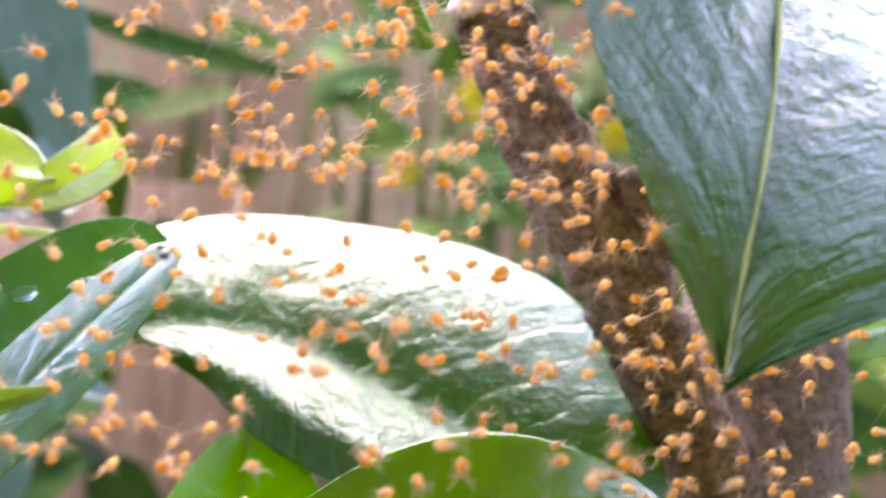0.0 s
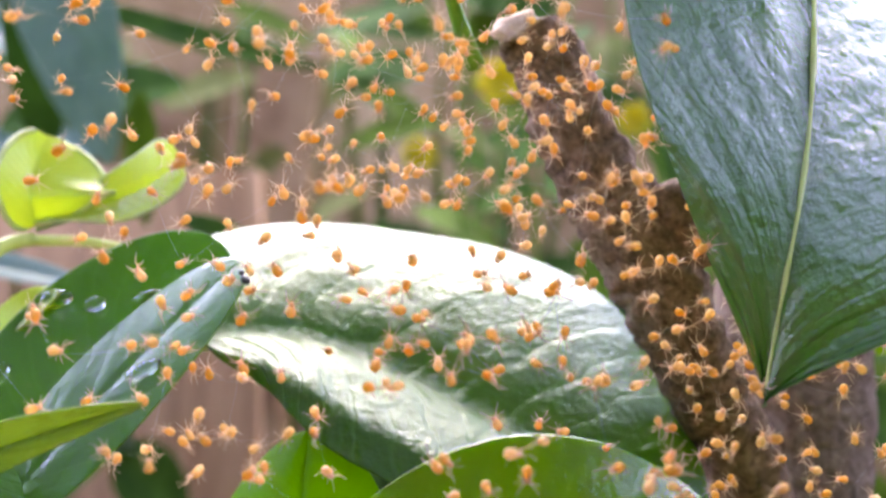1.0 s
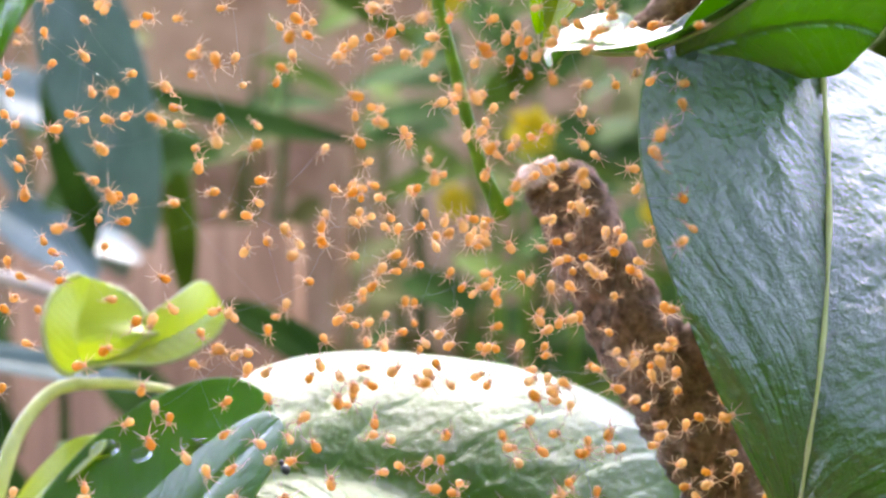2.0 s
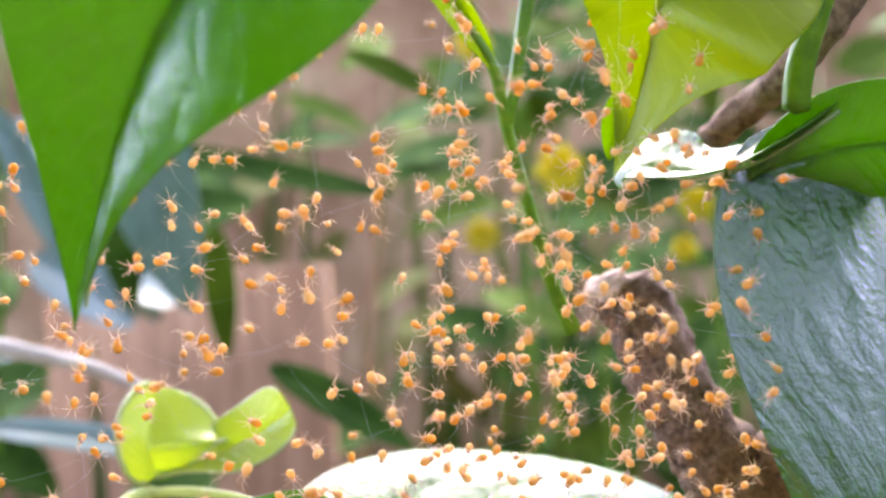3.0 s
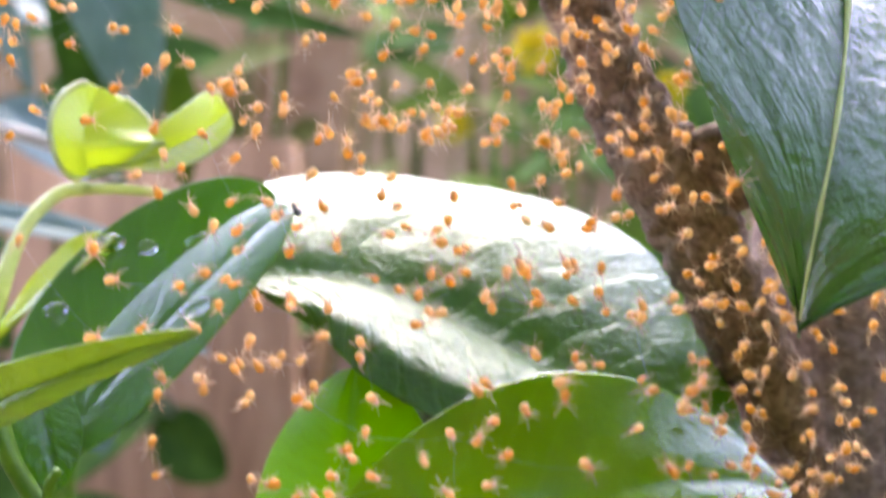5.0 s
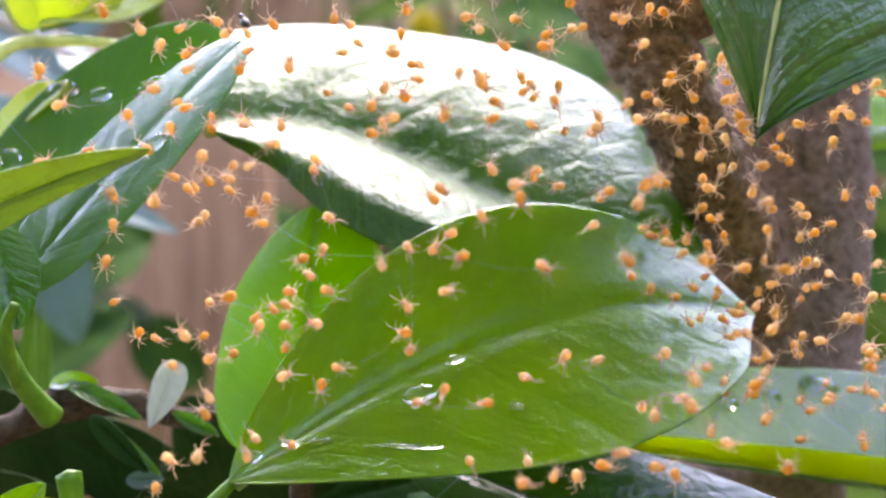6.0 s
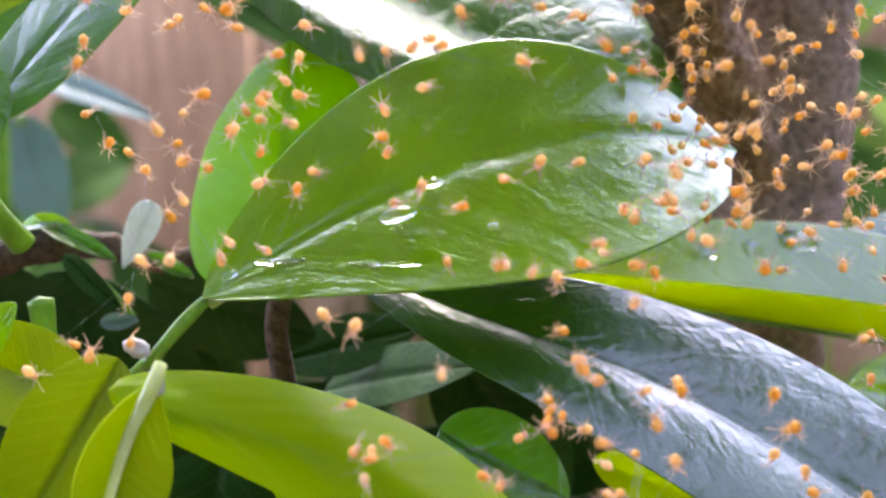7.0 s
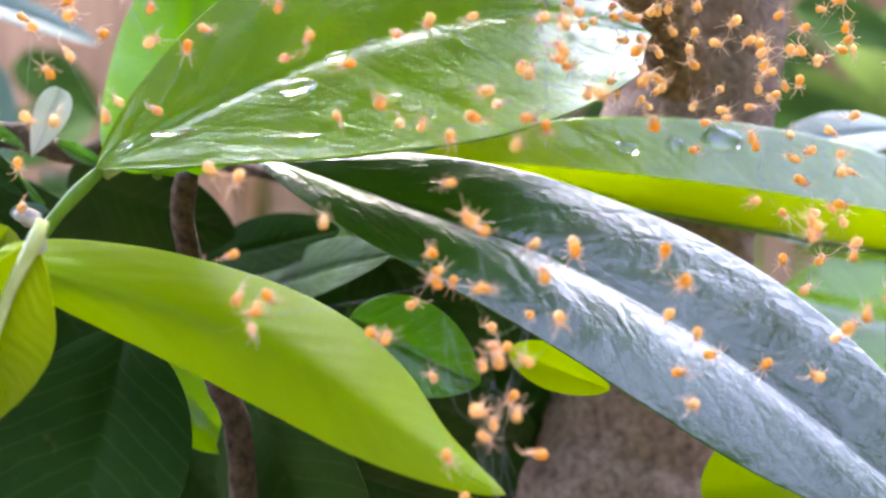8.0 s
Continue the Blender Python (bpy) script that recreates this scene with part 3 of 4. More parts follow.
part("stalk", tube([(-0.0708, 0.1661, 0.9268), (-0.0713, 0.1650, 0.9324), (-0.0713, 0.1647, 0.9369), (-0.0696, 0.1644, 0.9400)], (0.0011, 0.001, 0.0009, 0.0008), 20, 10), GREEN_STEM, shrub)
part("twig", tube([(-0.1068, 0.1989, 0.9037), (-0.0895, 0.1986, 0.9096), (-0.0797, 0.1994, 0.9145), (-0.0667, 0.2022, 0.9146), (-0.0574, 0.2062, 0.9107), (-0.0474, 0.2134, 0.9113), (-0.0279, 0.2547, 0.8995)], (0.0028, 0.0026, 0.0034, 0.0026, 0.0018, 0.0016, 0.0014), 70, 16, 0.2, 300), DARK_BARK, shrub, "knotty dark brown twig")
part("twig", tube([(-0.0285, 0.1801, 0.9111), (-0.0293, 0.1803, 0.9028), (-0.0252, 0.1809, 0.8788), (-0.0220, 0.1820, 0.8677), (-0.0208, 0.1821, 0.8431)], (0.0019, 0.0019, 0.0022, 0.0024, 0.0026), 40, 14, 0.12, 300), DARK_BARK, shrub, "dark reddish upright twig")
part("twig", tube([(-0.0648, 0.1695, 0.9115), (-0.0625, 0.1674, 0.9029), (-0.0560, 0.1646, 0.8994), (-0.0482, 0.1608, 0.9014), (-0.0418, 0.1542, 0.9065)], (0.0022, 0.0016, 0.0013, 0.0012, 0.0011), 40, 12, 0.06), GREEN_STEM, shrub)
part("stalk", tube([(-0.0034, 0.2121, 1.0145), (-0.0073, 0.2097, 1.0250), (-0.0107, 0.2075, 1.0397), (-0.0134, 0.2053, 1.0520), (-0.0151, 0.2043, 1.0621), (-0.0193, 0.2038, 1.0704), (-0.0246, 0.2042, 1.0810)], (0.0017, 0.0013, 0.00115, 0.0011, 0.0011, 0.001, 0.001), 50, 10), GREEN_STEM, shrub)
part("stalk", tube([(-0.0132, 0.2053, 1.0525), (-0.0113, 0.2069, 1.0622), (-0.0095, 0.2084, 1.0725), (-0.0071, 0.2112, 1.0872)], (0.001, 0.0013, 0.0014, 0.0014), 24, 10), GREEN_STEM, shrub)
part("stalk", tube([(0.0347, 0.1876, 1.0510), (0.0358, 0.1879, 1.0583), (0.0388, 0.1886, 1.0663), (0.0430, 0.1906, 1.0791)], (0.0022, 0.0024, 0.002, 0.002), 24, 12, 0.06), GREEN_STEM, shrub)
part("twig", tube([(0.0210, 0.2207, 1.0470), (0.0292, 0.2171, 1.0537), (0.0354, 0.2081, 1.0586), (0.0429, 0.2044, 1.0666), (0.0510, 0.2060, 1.0779)], (0.0028, 0.003, 0.003, 0.003, 0.003), 40, 14, 0.18, 300), BARK, shrub)

# ---- smaller leaves ----
simple_leaf(shrub, "young", (-0.0275, 0.2027, 1.0809), (-0.0148, 0.2043, 1.0616), 0.0032, (0.3, -0.8, 0.5), 0.05, 25)
simple_leaf(shrub, "mid", (0.0065, 0.1935, 1.0559), (0.0048, 0.1929, 1.0446), 0.0022, (0.2, -1, 0.2), 0.03, 20)
part("stalk", tube([(-0.0336, 0.1349, 0.9116), (-0.0341, 0.1329, 0.9091), (-0.0364, 0.1306, 0.9038), (-0.0383, 0.1281, 0.8971), (-0.0406, 0.1252, 0.8859)], (0.0009, 0.0011, 0.0008, 0.0007, 0.0006), 24, 10, 0.08), LIME_STEM, shrub, "pale dried leaf rib")
simple_leaf(shrub, "ripe", (-0.0450, 0.1500, 0.9080), (-0.0590, 0.1420, 0.8820), 0.0085, (0.2, -0.9, 0.4), 0.06, 12, "olive leaf with brown spots")
simple_leaf(shrub, "ripe", (-0.0551, 0.1641, 0.8959), (-0.0770, 0.1592, 0.9078), 0.008, (0.2, -0.9, 0.4), 0.06, 12)
simple_leaf(shrub, "mid", (-0.0774, 0.1589, 0.8997), (-0.0633, 0.1578, 0.9139), 0.004, (0.3, -0.9, 0.4), 0.06, 12)
simple_leaf(shrub, "deep", (-0.0770, 0.1980, 0.9190), (-0.0620, 0.1960, 0.9130), 0.0019, (0.1, -0.7, 0.7), 0.05, 20, "small dark grey-green bud leaf")
simple_leaf(shrub, "silver", (-0.0610, 0.1960, 0.9115), (-0.0560, 0.1990, 0.9232), 0.0030, (0.5, -0.8, 0.2), 0.02, 15, "small whitish bud leaf", 0.9, 0.4)
simple_leaf(shrub, "blue", (-0.0660, 0.1970, 0.9012), (-0.0588, 0.1965, 0.9020), 0.0017, (0.1, -0.9, 0.5), 0.02, 15)
simple_leaf(shrub, "shaded", (-0.0707, 0.1936, 0.9143), (-0.0599, 0.1921, 0.9045), 0.0022, (-0.3, -0.7, 0.6), 0.1, 25)
simple_leaf(shrub, "deep", (-0.0570, 0.1980, 0.9140), (-0.0490, 0.1990, 0.9098), 0.0016, (-0.1, -0.7, 0.6), -0.15, 25)
simple_leaf(shrub, "deep", (-0.0720, 0.1960, 0.9132), (-0.0585, 0.1950, 0.9030), 0.0016, (-0.2, -0.7, 0.6), 0.06, 25)
simple_leaf(shrub, "mid", (-0.0809, 0.1998, 0.9181), (-0.0712, 0.1989, 0.9190), 0.002, (0, -0.7, 0.7), 0.1, 25)
simple_leaf(shrub, "deep", (-0.0800, 0.1800, 0.9500), (-0.0740, 0.1739, 0.9340), 0.006, (0.2, -0.9, 0.3), 0.04, 10)
# dark leaves behind and below carry the shade of the gaps in their colour
simple_leaf(shrub, "shaded", (-0.0362, 0.1694, 0.8880), (-0.0411, 0.1511, 0.8514), 0.0155, (-0.1, -0.9, -0.5), 0.06, 8)
simple_leaf(shrub, "shaded", (-0.0224, 0.1881, 0.8727), (-0.0005, 0.1782, 0.8398), 0.017, (-0.1, -0.9, -0.5), 0.06, 8)
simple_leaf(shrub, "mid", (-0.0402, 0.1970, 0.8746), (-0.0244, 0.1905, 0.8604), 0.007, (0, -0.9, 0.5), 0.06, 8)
simple_leaf(shrub, "shaded", (-0.0402, 0.2287, 0.8860), (-0.0120, 0.2269, 0.8938), 0.0065, (0, -0.8, 0.6), 0.04, 10)
simple_leaf(shrub, "shaded", (-0.0340, 0.2397, 0.8765), (0.0033, 0.1953, 0.8957), 0.007, (0, -0.8, 0.6), 0.04, 10)
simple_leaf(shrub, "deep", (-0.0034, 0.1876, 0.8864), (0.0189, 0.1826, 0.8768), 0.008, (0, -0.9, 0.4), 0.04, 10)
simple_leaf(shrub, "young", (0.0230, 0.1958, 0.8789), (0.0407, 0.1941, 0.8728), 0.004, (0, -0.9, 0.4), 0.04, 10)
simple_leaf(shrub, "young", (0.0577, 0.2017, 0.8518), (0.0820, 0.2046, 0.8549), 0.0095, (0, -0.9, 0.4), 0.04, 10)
simple_leaf(shrub, "shaded", (-0.0104, 0.1914, 0.8585), (0.0165, 0.1924, 0.8507), 0.009, (0, -0.9, -0.5), 0.04, 10)
simple_leaf(shrub, "shaded", (-0.0057, 0.2147, 0.8947), (0.0182, 0.2110, 0.8656), 0.012, (0.1, -0.9, -0.5), 0.04, 10)
simple_leaf(shrub, "shaded", (-0.0690, 0.2400, 0.9056), (-0.0531, 0.2357, 0.8778), 0.009, (0.1, -0.9, -0.5), 0.04, 10)
simple_leaf(shrub, "shaded", (-0.0922, 0.2548, 0.8873), (-0.0712, 0.2501, 0.8548), 0.012, (0.1, -0.9, -0.5), 0.04, 10)
simple_leaf(shrub, "blue", (0.1249, 0.2880, 0.8912), (0.0798, 0.2722, 0.8853), 0.01, (-0.1, -0.6, 0.8), 0.06, 8, "pale sea-green leaf")
simple_leaf(shrub, "mid", (0.1303, 0.2713, 0.8577), (0.0796, 0.2598, 0.8750), 0.017, (-0.1, -0.7, 0.7), 0.06, 8)
simple_leaf(shrub, "blue", (0.1023, 0.2575, 0.9116), (0.0729, 0.2484, 0.9073), 0.007, (-0.1, -0.6, 0.8), 0.06, 8)
simple_leaf(shrub, "mid", (0.1038, 0.3076, 0.9642), (0.0748, 0.2925, 0.9566), 0.008, (0, -0.8, 0.6), 0.06, 8)

simple_leaf(shrub, "shaded", (-0.1217, 0.2369, 0.8660), (-0.0904, 0.2372, 0.8488), 0.016, (0.1, -0.9, -0.4), 0.04, 10)
simple_leaf(shrub, "shaded", (-0.1161, 0.2455, 0.8581), (-0.0799, 0.2446, 0.8333), 0.018, (0.1, -0.9, -0.4), 0.04, 10)
simple_leaf(shrub, "shaded", (-0.1272, 0.2455, 0.9014), (-0.0856, 0.2422, 0.8866), 0.014, (0.1, -0.9, -0.4), 0.04, 10)
simple_leaf(shrub, "shaded", (-0.0969, 0.2365, 0.8980), (-0.0586, 0.2329, 0.8839), 0.013, (0.1, -0.9, -0.4), 0.04, 10)
simple_leaf(shrub, "shaded", (-0.0650, 0.2217, 0.9044), (-0.0322, 0.2240, 0.8929), 0.012, (0.1, -0.9, -0.4), 0.04, 10)
simple_leaf(shrub, "shaded", (-0.1156, 0.2264, 0.8879), (-0.0798, 0.2289, 0.8758), 0.013, (0.1, -0.9, -0.4), 0.04, 10)
# filler leaves whose near-black colour stands in for deep shade between the leaves
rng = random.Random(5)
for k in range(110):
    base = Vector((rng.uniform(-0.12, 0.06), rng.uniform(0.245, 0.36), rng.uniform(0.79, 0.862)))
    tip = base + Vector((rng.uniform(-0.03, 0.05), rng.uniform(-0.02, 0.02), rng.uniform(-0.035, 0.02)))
    simple_leaf(shrub, "shaded", base, tip, rng.uniform(0.012, 0.018), (rng.uniform(-0.3, 0.3), -0.9, rng.uniform(-0.7, -0.3)), 0.06, 10, seed=k, along=24, across=6)

part("bud_scale", lump((-0.0430, 0.1520, 0.9090), (0.0021, 0.0014, 0.0013), (10, 8, 0), 10, 14, 0.35, 500), DRY, shrub, "dry whitish bud scale")
part("bud_scale", lump((-0.0340, 0.1340, 0.9090), (0.0011, 0.0009, 0.0016), (0, 15, 0), 10, 14, 0.3, 600), DRY, shrub, "dry whitish bud scale")

# ---- seedling beside the shrub ----
seedling = thing("seedling", (-0.1073, 0.2110, 0.9365), "young lime-green seedling with two curled seed leaves", "seedling")
part("stem", tube([(-0.1074, 0.2088, 0.9337), (-0.1059, 0.2099, 0.9480), (-0.1036, 0.2131, 0.9619), (-0.1016, 0.2192, 0.9735), (-0.0984, 0.2272, 0.9802), (-0.0933, 0.2310, 0.9817)], (0.0018, 0.0019, 0.0018, 0.0015, 0.0014, 0.0014), 50, 12), LIME_STEM, seedling)
part("side_stem", tube([(-0.0939, 0.2309, 0.9814), (-0.0857, 0.2321, 0.9814), (-0.0766, 0.2303, 0.9807), (-0.0708, 0.2290, 0.9798)], (0.0012, 0.0011, 0.0009, 0.0006), 24, 10), LIME_STEM, seedling)

leaf(seedling, 'sprout', ((-0.0940, 0.2329, 0.9842), (-0.0945, 0.2290, 0.9930), (-0.0965, 0.2360, 0.9930), (-0.0955, 0.2415, 1.0028)), (0.31, -0.88, 0.35), (-8.246, -10.97, 0.0122, 0.62, 0.3501, 0.357, 29.26, 11.01, -1.459, -16.31), '', thick=0.0004, edge=0.0006)
leaf(seedling, 'sprout', ((-0.0930, 0.2300, 0.9846), (-0.0830, 0.2420, 0.9885), (-0.0745, 0.2380, 0.9895), (-0.0645, 0.2360, 0.9978)), (-0.20, -0.78, 0.59), (2.611, -24.78, 0.0084, 1.049, 0.6773, 0.2519, 7.571, 10.27, -4.752, 0.5356), '', thick=0.0004, edge=0.0003)
leaf(seedling, 'sprout', ((-0.1051, 0.2119, 0.9511), (-0.0945, 0.2150, 0.9657), (-0.0838, 0.2084, 0.9701), (-0.0814, 0.2175, 0.9740)), (-0.40, -0.70, 0.60), (0.7746, -11.93, 0.004962, 1.002, 0.7306, 0.6662, 9.905, 10.7, -0.1881, 1.378), '', thick=0.0004)

# ---- background garden, far out of focus ----
def background_plant(name, label, category, place, blades, group=""):
    root = thing(name, place, label, category, group)
    for shade, base, tip, width, facing, bow in blades:
        simple_leaf(root, shade, base, tip, width, facing, bow, 12, along=24, across=6)
    foot = Vector((place[0], place[1], 0))
    for shade, base, tip, *rest in blades[2:5]:
        end = Vector(base)
        part("stem", tube([foot, foot.lerp(end, 0.5) + Vector((-0.03, 0, 0)), end], (0.006, 0.004, 0.002), 16, 8), GREEN_STEM, root)
    return root


def bush(name, label, centre, size, count, long, shades, seed, group=""):
    """A loose bush far behind: arching leaves on thin stems in a box."""
    rng = random.Random(seed)
    root = thing(name, (centre[0], centre[1], 0), label, "bush", group)
    for k in range(max(2, count // 8)):
        top = Vector(centre) + Vector([rng.uniform(-0.4, 0.4) * s for s in size])
        foot = Vector((centre[0] + rng.uniform(-0.1, 0.1), centre[1] + rng.uniform(-0.1, 0.1), 0))
        part("stem", tube([foot, foot.lerp(top, 0.5) + Vector((rng.uniform(-0.03, 0.03), 0, 0)), top], (0.006, 0.004, 0.002), 14, 7), GREEN_STEM, root)
    for k in range(count):
        base = Vector(centre) + Vector([rng.uniform(-0.5, 0.5) * s for s in size])
        a, lift = rng.uniform(0, 2 * math.pi), rng.uniform(-0.8, 0.5)
        tip = base + Vector((math.cos(a), 0.5 * math.sin(a), lift)).normalized() * long * rng.uniform(0.6, 1.2)
        simple_leaf(root, rng.choice(shades), base, tip, long * rng.uniform(0.16, 0.28), (rng.uniform(-0.5, 0.5), -0.6, rng.uniform(0.4, 1)), 0.08, 14, along=14, across=4, seed=k)
    return root


bush("background_bush", "blurred green garden bush behind the branch", (-0.0749, 1.3042, 1.0629), (0.2, 0.25, 0.6), 46, 0.11, ("far", "far_light", "far", "far"), 3)
bush("background_bush", "blurred green garden bush behind the branch", (0.1619, 1.3190, 1.0284), (0.35, 0.3, 0.6), 60, 0.12, ("far", "far", "far_light", "far"), 5)
bush("background_bush", "blurred thin olive bush before the wall", (-0.3822, 1.4845, 1.0818), (0.55, 0.2, 0.5), 30, 0.1, ("olive", "far", "far_light"), 11)
bush("background_bush", "blurred thin olive bush before the wall", (-0.4094, 1.4206, 0.7030), (0.6, 0.2, 0.4), 26, 0.1, ("olive", "far", "far"), 12)
bush("background_bush", "blurred dark green garden bush", (-0.4798, 0.9210, 0.9893), (0.22, 0.3, 0.7), 40, 0.13, ("far", "far", "blue"), 7)
bush("background_bush", "blurred green garden bush beside the trunk", (0.2167, 0.7570, 0.8850), (0.2, 0.2, 0.4), 26, 0.1, ("far_light", "far"), 9)
bush("background_bush", "blurred dark olive bush before the wall", (0.08, 1.72, 1.0), (0.55, 0.2, 0.75), 70, 0.13, ("far", "far", "olive"), 15)


def grass_clump(label, centre, spread, count, tall, seed):
    """A loose clump of upright blades and dry stalks in front of the wall."""
    rng = random.Random(seed)
    root = thing("grass_clump", (centre[0], centre[1], 0), label, "grass", "grass clumps by the wall")
    for n in range(count):
        base = Vector((centre[0] + rng.gauss(0, spread), centre[1] + rng.uniform(-0.12, 0.12), 0))
        tip = base + Vector((rng.gauss(0, 0.09), rng.gauss(0, 0.05), tall * rng.uniform(0.75, 1.15)))
        simple_leaf(root, rng.choice(("olive", "olive", "far", "olive", "far", "straw")), base, tip, rng.uniform(0.006, 0.013), (rng.uniform(-0.4, 0.4), -0.9, 0.2), 0.03, 10, along=14, across=3, name="blade", full=0.3, keen=0.6)


grass_clump("blurred olive grass blades before the mud wall", (-0.4608, 1.5208, 1.0008), 0.05, 14, 1.1, 2)
grass_clump("blurred olive grass blades before the mud wall", (-0.5692, 1.4025, 1.0086), 0.05, 12, 1.1, 3)
grass_clump("blurred olive grass and dry stalks before the wall", (-0.3192, 1.6442, 0.9918), 0.07, 9, 0.98, 4)
grass_clump("blurred olive grass blades before the mud wall", (-0.1600, 1.5680, 0.9886), 0.05, 14, 1.12, 5)

spear = background_plant("spear_plant", "blurred plant with long blue-grey strap leaves", "plant", (-0.2307, 0.5513, 0.6737), [
    ("blue", (-0.2475, 0.5592, 1.1512), (-0.2029, 0.5556, 0.9973), 0.024, (0.1, -0.9, 0.3), 0.03),
    ("blue", (-0.3046, 0.5682, 1.1014), (-0.2673, 0.5680, 1.0164), 0.009, (0.3, -0.8, 0.4), 0.03),
    ("blue", (-0.2342, 0.4077, 0.9682), (-0.1494, 0.4186, 0.9522), 0.007, (0.1, -0.6, 0.8), 0.05),
    ("blue", (-0.1681, 0.3816, 0.9396), (-0.1181, 0.3851, 0.9220), 0.006, (0.1, -0.6, 0.8), 0.05),
    ("blue", (-0.1967, 0.4562, 0.9181), (-0.1830, 0.4500, 0.8699), 0.013, (0.1, -0.9, 0.3), 0.02),
    ("far", (-0.2729, 0.6135, 1.1076), (-0.2547, 0.6088, 0.9938), 0.014, (0.2, -0.9, 0.3), 0.03),
    ("far_light", (-0.2252, 0.6564, 1.0397), (-0.2200, 0.6523, 0.9654), 0.009, (0.2, -0.9, 0.3), 0.03),
    ("far", (-0.2562, 0.6550, 1.0861), (-0.1239, 0.6713, 1.0519), 0.009, (0.1, -0.8, 0.6), -0.04),
    ("far", (-0.1518, 0.5057, 0.9771), (-0.0906, 0.5145, 0.9381), 0.009, (0.2, -0.8, 0.6), 0.05),
    ("far_light", (-0.1023, 0.4659, 1.1029), (-0.0615, 0.4718, 1.0791), 0.005, (0.1, -0.8, 0.6), 0.1),
])
dry_twig = thing("fallen_twig", (-0.2279, 0.3706, 1.0065), "thin beige dry twig among the leaves", "twig")
part("wood", tube([(-0.2279, 0.3706, 1.0065), (-0.1909, 0.3751, 0.9972), (-0.1706, 0.3776, 0.9912), (-0.1523, 0.3896, 0.9799)], (0.0028, 0.0026, 0.0022, 0.0012), 30, 10, 0.1, 200), DRY, dry_twig)


def board(centre, width, height, thick):
    n = Nodes("weathered_board")
    place = n.add("ShaderNodeMapping", Vector=n.add("ShaderNodeTexCoord").outputs["Object"], Scale=(9, 9, 0.8)).outputs[0]
    grain = n.noise(9, 7, 0.65, place)
    for key, value in (("Base Color", n.ramp(grain, (0.3, (0.2, 0.1, 0.05)), (0.55, (0.4, 0.22, 0.12)), (0.75, (0.52, 0.34, 0.22)))), ("Roughness", 0.8), ("Normal", n.bump(grain, 0.5, 0.004))):
        n.put(n.shader, key, value)
    bm = bmesh.new()
    bmesh.ops.create_cube(bm, size=1)
    for v in bm.verts:
        v.co = Vector((v.co.x * width, v.co.y * thick, v.co.z * height))
    bmesh.ops.bevel(bm, geom=bm.edges, offset=0.004, segments=2, affect="EDGES")
    ob = part("wooden_board", bm, n.mat)
    ob.matrix_world = Matrix.Translation(centre)
    return tagged(ob, "orange-brown weathered wooden board standing upright behind the shrub", "board")


board((-0.4573, 1.2276, 0.5), 0.3, 1.0, 0.03)


def flower(place, size, turn):
    root = thing("yellow_flower", place, "small bright yellow blossom on a thin green stem", "flower", "yellow flowers behind")
    for k in range(6):
        a = turn + k * math.pi / 3
        side = Vector((math.cos(a), -0.35, math.sin(a))).normalized()
        bm = lump((0, 0, 0), (size * 0.44, size * 0.6, size * 0.07), rings=6, sides=10)
        m = Matrix.Translation(Vector(place) + side * size * 0.5) @ Matrix((side.cross(Vector((0, -1, 0.3))), side, Vector((0, -1, 0.3)))).transposed().to_4x4()
        bm.transform(m)
        part("petal", bm, PETAL, root)
    part("centre", lump(place, (size * 0.2, size * 0.2, size * 0.2), rings=6, sides=10, rough=0.1), PETAL, root)
    foot = Vector(place) + Vector((0.01, 0.01, 0))
    part("stem", tube([foot, foot + Vector((0.02, 0.03, -0.15)), (foot.x + 0.03, foot.y + 0.05, 0.0)], (0.002, 0.002, 0.003), 12, 6), GREEN_STEM, root)


flower((-0.0602, 1.0800, 1.0772), 0.021, 0.2)
flower((-0.1680, 1.3800, 1.0188), 0.020, 0.7)
flower((0.0507, 0.9997, 1.0408), 0.0140, 1.1)
flower((0.0390, 0.9500, 1.0080), 0.0100, 0.4)
flower((-0.1102, 0.9186, 1.1664), 0.014, 0.9)

# ---- water on the leaves ----
def water_drop(place, normal, radii, turn):
    """A flat dome of water that lies on a leaf."""
    bm = bmesh.new()
    bmesh.ops.create_uvsphere(bm, u_segments=20, v_segments=12, radius=1)
    for v in bm.verts:
        c = v.co
        c.z = c.z if c.z > 0 else c.z * 0.25
        k = 1 + 0.12 * noise.noise(Vector((c.x, c.y, place[0] * 900)))
        v.co = Vector((c.x * radii[0] * k, c.y * radii[1] * k, c.z * radii[2]))
    ob = part("water_drop", bm, WATER)
    ob.matrix_world = Matrix.Translation(place) @ Vector(normal).to_track_quat("Z", "Y").to_matrix().to_4x4() @ pose(0, 0, 0, 0, 0, turn)
    return tagged(ob, "clear flat water drop lying on a leaf", "water drop", "water drops on the leaves")


water_drop((0.0625, 0.2330, 0.9121), (0.31, -0.67, 0.68), (0.0042, 0.0024, 0.0016), -18)
water_drop((0.0529, 0.2283, 0.9114), (0.317, -0.684, 0.657), (0.0020, 0.0014, 0.0010), -15)
water_drop((0.0437, 0.2235, 0.9112), (0.30, -0.68, 0.66), (0.0026, 0.0014, 0.0008), -10)
water_drop((-0.0803, 0.2117, 0.9715), (-0.0318, -0.8020, 0.5965), (0.0030, 0.0019, 0.0026), 20)
water_drop((-0.0599, 0.1985, 0.9606), (-0.3272, -0.6548, 0.6813), (0.0040, 0.0022, 0.0030), 30)
